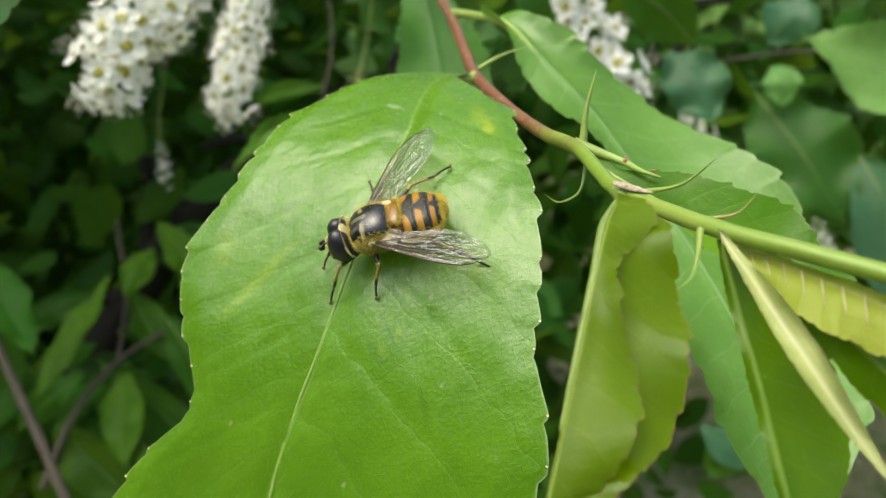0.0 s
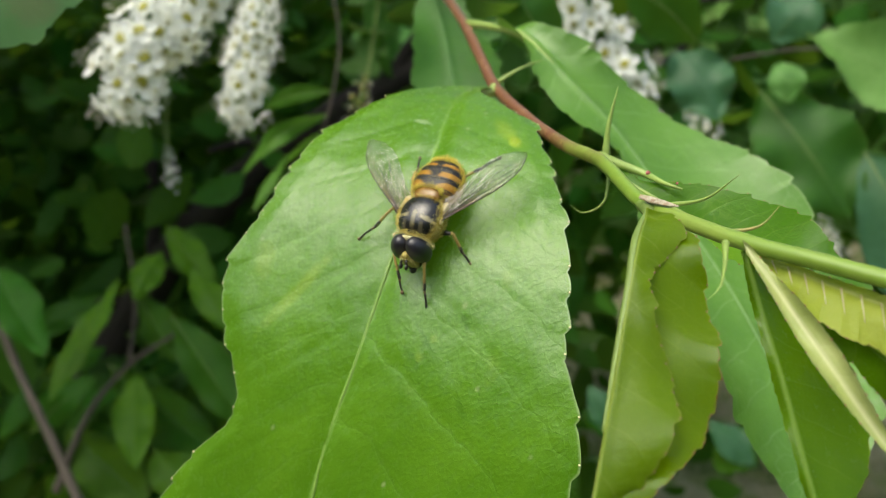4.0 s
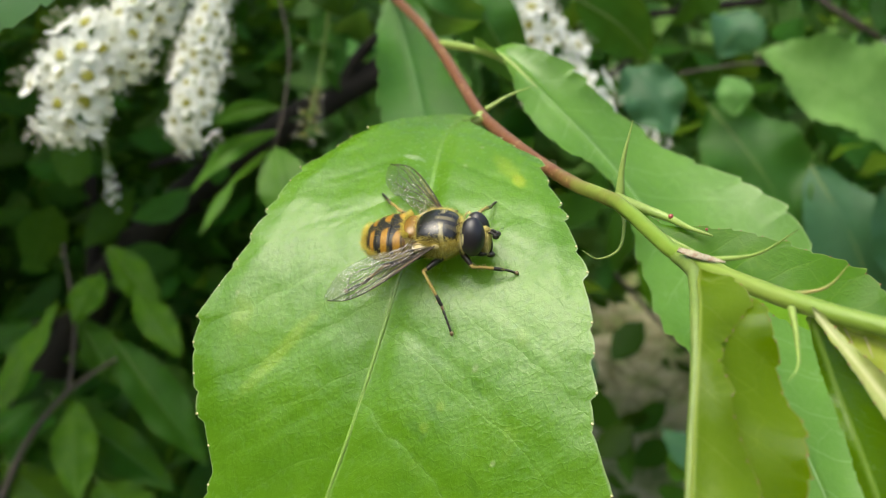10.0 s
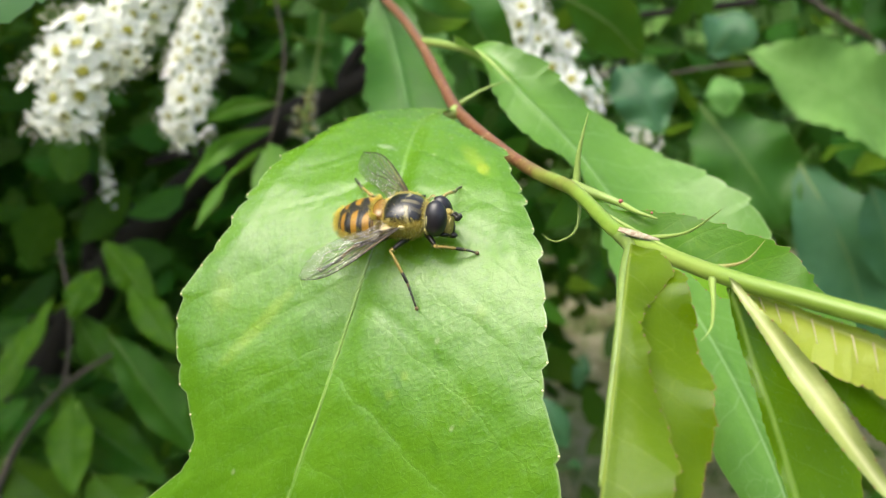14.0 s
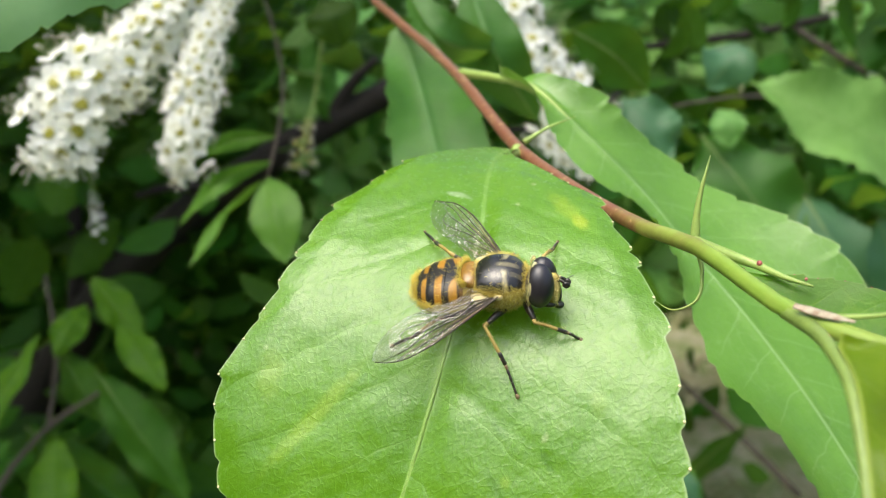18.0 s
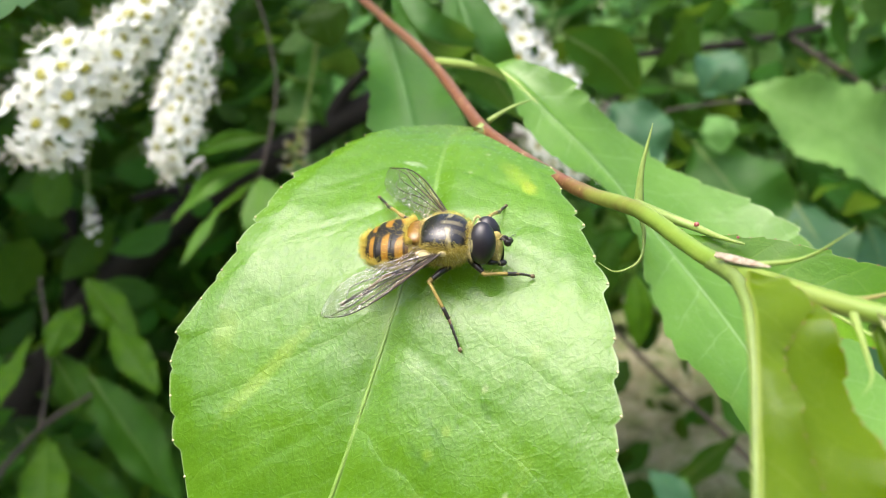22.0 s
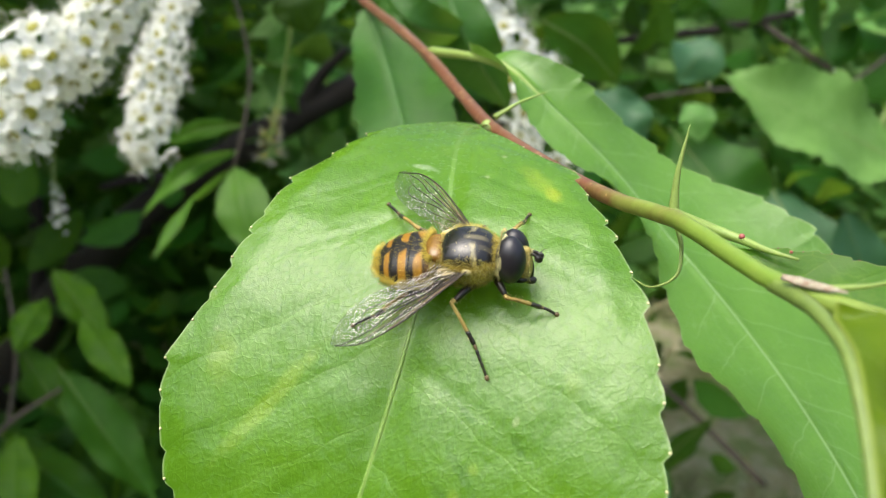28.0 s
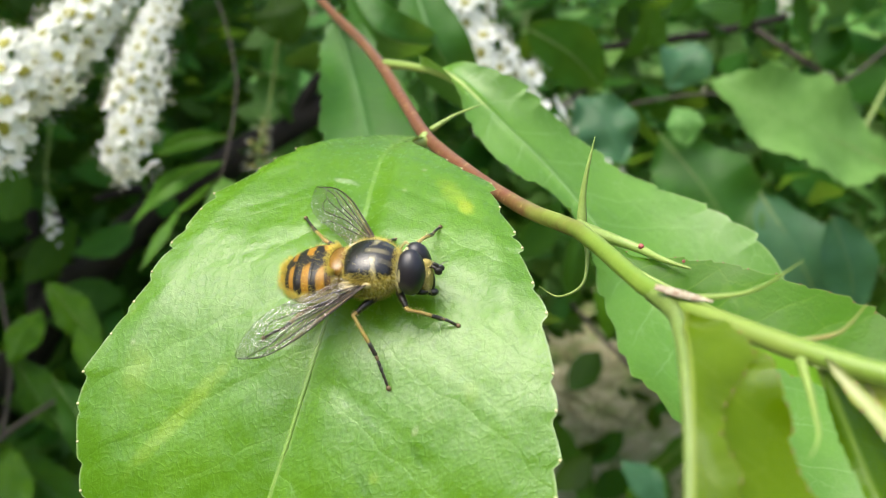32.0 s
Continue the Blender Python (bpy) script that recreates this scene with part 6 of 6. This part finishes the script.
    for k in range(5200):
        x = rnd.uniform(-7.0, -2.5)
        edge = rnd.random() < 0.93 or x < -6.3
        q = rnd.choice((-1, 1)) * radians(rnd.gauss(104, 13)) if edge else rnd.uniform(-1.6, 1.6)
        w, h, zc = section(x)
        n = Vector((-0.45 if edge else -1.6, math.sin(q), math.cos(q))).normalized()
        if x < -6.3:
            q = rnd.uniform(-2.0, 2.0)
            n = Vector((-0.9, math.sin(q), math.cos(q))).normalized()
        roots.append((Vector((x, math.sin(q) * w, zc + math.cos(q) * h)), n))
    hairs(root, [r for r in roots if r[1].x > -0.7 or r[0].x < -6.3], rnd, 0.44, 0.30, thick=0.009)
    hairs(root, [r for r in roots if r[1].x <= -0.7 and r[0].x >= -6.3], rnd, 0.26, 0.2, thick=0.006)
    roots = [(Vector((-2.55 - 0.5 * math.cos(b), math.sin(b) * 1.3, 3.75 + rnd.uniform(-0.2, 0.35))), Vector((-0.8, math.sin(b) * 0.7, 0.7))) for b in (rnd.uniform(-1.7, 1.7) for k in range(600))]
    hairs(root, roots, rnd, 0.55, 0.3)
    roots = []
    for k in range(700):
        b = rnd.uniform(0, 6.283)
        roots.append((Vector((3.7 + rnd.uniform(0, 0.45), math.sin(b) * 0.7, 2.35 + math.cos(b) * 1.1)), Vector((0.8, math.sin(b) * 0.6, math.cos(b) * 0.5))))
    for k in range(900):
        b = rnd.uniform(0, 6.283)
        roots.append((Vector((2.2, math.sin(b) * 1.85, 3.0 + math.cos(b) * 1.62)), Vector((-0.3, math.sin(b), math.cos(b)))))
    hairs(head, roots, rnd, 0.30, 0.3, mat=HAIR_PALE, thick=0.009)
    return root


FLY = build_fly()


def motions():
    def spot(u, v, heading):
        n = leaf_normal(u, v)
        d = AX * math.cos(radians(heading)) + AY * math.sin(radians(heading))
        d = (d - n * d.dot(n)).normalized()
        m = Matrix((d, n.cross(d), n)).transposed().to_4x4()
        m.translation = on_leaf(u, v, 0.0)
        return m
    # where it stands on the blade, its heading, and how far the body leans to the side
    rows = [(0.0, 27.5, 0.35, -63.5, 15), (0.5, 27.5, 0.35, -63, 15), (1.0, 27.4, 0.4, -61, 14), (1.5, 27.2, 0.45, -58, 13), (2.0, 26.8, 0.45, -44, 9), (2.5, 27.2, 0.7, -37, 8), (3.0, 27.5, 0.82, -32, 8), (3.5, 26.6, 1.1, -28, 8),
            (4.2, 25.2, 1.3, 4, 2), (4.9, 24.0, 1.5, 44, -8), (5.5, 23.2, 1.7, 72, -14), (6.0, 22.4, 2.05, 93.5, -17), (7.0, 22.3, 2.0, 94, -17), (18.0, 22.2, 2.0, 94.5, -16), (32.0, 22.2, 2.0, 94.5, -15)]
    mid = Matrix.Translation(Vector((0, 0, 2.2)) * MM)

    def lean(t):
        return mid @ Matrix.Rotation(radians(float(np.interp(t, [r[0] for r in rows], [r[4] for r in rows]))), 4, "X") @ mid.inverted()
    walk(FLY, [(t, spot(u, v, h) @ lean(t)) for t, u, v, h, k in rows])
    # the wings: which way each points over the leaf, and its tilt; they close a little while the fly turns
    for sg, wing_rows in ((-1, ((0.0, (-4.9, -6.8, -2.4), 0), (2.0, (-5.2, -7.0, -1.8), 0), (3.5, (-5.6, -7.4, -1.4), 0), (4.5, (-7.5, -6.0, -1.4), 5), (5.5, (-9.0, -5.0, -1.4), 10), (6.0, (-9.4, -5.1, -1.7), 10), (10.0, (-9.4, -5.7, -2.2), 10), (24.0, (-9.3, -6.1, -2.4), 10), (28.0, (-9.0, -6.1, -2.2), 12), (32.0, (-9.0, -6.1, -2.2), 12))),
                          (1, ((0.0, (-9.2, 5.2, -1.6), 10), (2.0, (-8.9, 5.8, -1.0), 10), (3.5, (-8.6, 6.2, -0.8), 10), (4.5, (-7.0, 6.3, -1.8), 5), (5.5, (-5.0, 6.8, -2.8), 0), (6.0, (-4.9, 6.9, -2.8), 0), (32.0, (-4.8, 7.0, -2.7), 0)))):
        poses = []
        for t, way, tilt in wing_rows:
            x = Vector(way).normalized()
            z = (Vector((0, 0, 1)) - x * x.z).normalized()
            z = Matrix.Rotation(radians(tilt * sg), 3, x) @ z
            turn = Matrix((x, z.cross(x), z)).transposed().to_4x4()
            poses.append((t, Matrix.Translation(WING_BASE[sg] * MM) @ lean(t).inverted().to_3x3().to_4x4() @ turn))
        walk(WINGS[sg], poses)
    neck = Matrix.Translation(Vector((2.3, 0, 3.0)) * MM)
    nod = ((0.0, 4, 0), (3.5, 4, 0), (4.5, -4, 0), (5.5, -18, -4), (9.0, -20, -6), (12.5, -21, -8), (17.0, -20, -6), (22.0, -20, -8), (28.0, -19, -7), (32.0, -20, -7))
    walk(HEAD[0], [(t, neck @ Matrix.Rotation(radians(z), 4, "Z") @ Matrix.Rotation(radians(x), 4, "X") @ neck.inverted()) for t, x, z in nod])
    # the feet: each leg turns about its hip to where the foot stands
    early = {"right_fore": ((7.0, 0.5, -0.4), (6.7, -0.4, -0.5)), "right_mid": ((0.4, -6.0, -0.4), (1.8, -6.8, -0.4)), "right_hind": ((-8.5, -6.6, -1.4), (-9.2, -5.2, -1.4)),
             "left_fore": ((5.4, 2.9, -0.4), (7.0, 0.9, -0.5)), "left_mid": ((1.8, 5.4, -0.2), (2.6, 5.7, -0.2)), "left_hind": ((-8.0, 5.1, 0.1), (-10.4, 3.1, -0.6))}
    reach = ((6.0, (6.3, -2.3, 0.3)), (8.6, (6.3, -2.3, 0.3)), (10.0, (6.45, -2.2, 0.3)), (11.5, (6.2, -2.4, 0.3)), (12.2, (5.9, -2.6, 0.3)), (13.0, (7.0, -1.3, 0.5)), (13.8, (6.3, -2.2, 0.3)), (16.5, (6.6, -1.9, 0.3)), (18.0, (5.3, -2.9, 0.2)), (19.0, (5.0, -2.9, 0.2)), (20.0, (5.7, -2.7, 0.2)), (22.0, (6.9, -1.7, 0.4)), (23.0, (5.9, -2.6, 0.2)), (24.0, (5.75, -2.9, 0.2)), (32.0, (5.75, -2.95, 0.2)))
    for key, ob in LEGS.items():
        hip, foot = Vector(STANCE[key][0]), Vector(STANCE[key][3])
        e0, e3 = early[key]
        feet = [(0.0, e0), (1.5, e0), (3.0, e3), (3.5, e3), (4.5, tuple((Vector(e3) + foot) / 2)), (5.5, tuple(foot))] + (list(reach) if key == "right_fore" else [(32.0, tuple(foot))])
        h = Matrix.Translation(hip * MM)
        walk(ob, [(t, lean(t).inverted() @ h @ (foot - hip).rotation_difference(Vector(f) - hip).to_matrix().to_4x4() @ h.inverted()) for t, f in feet])


motions()
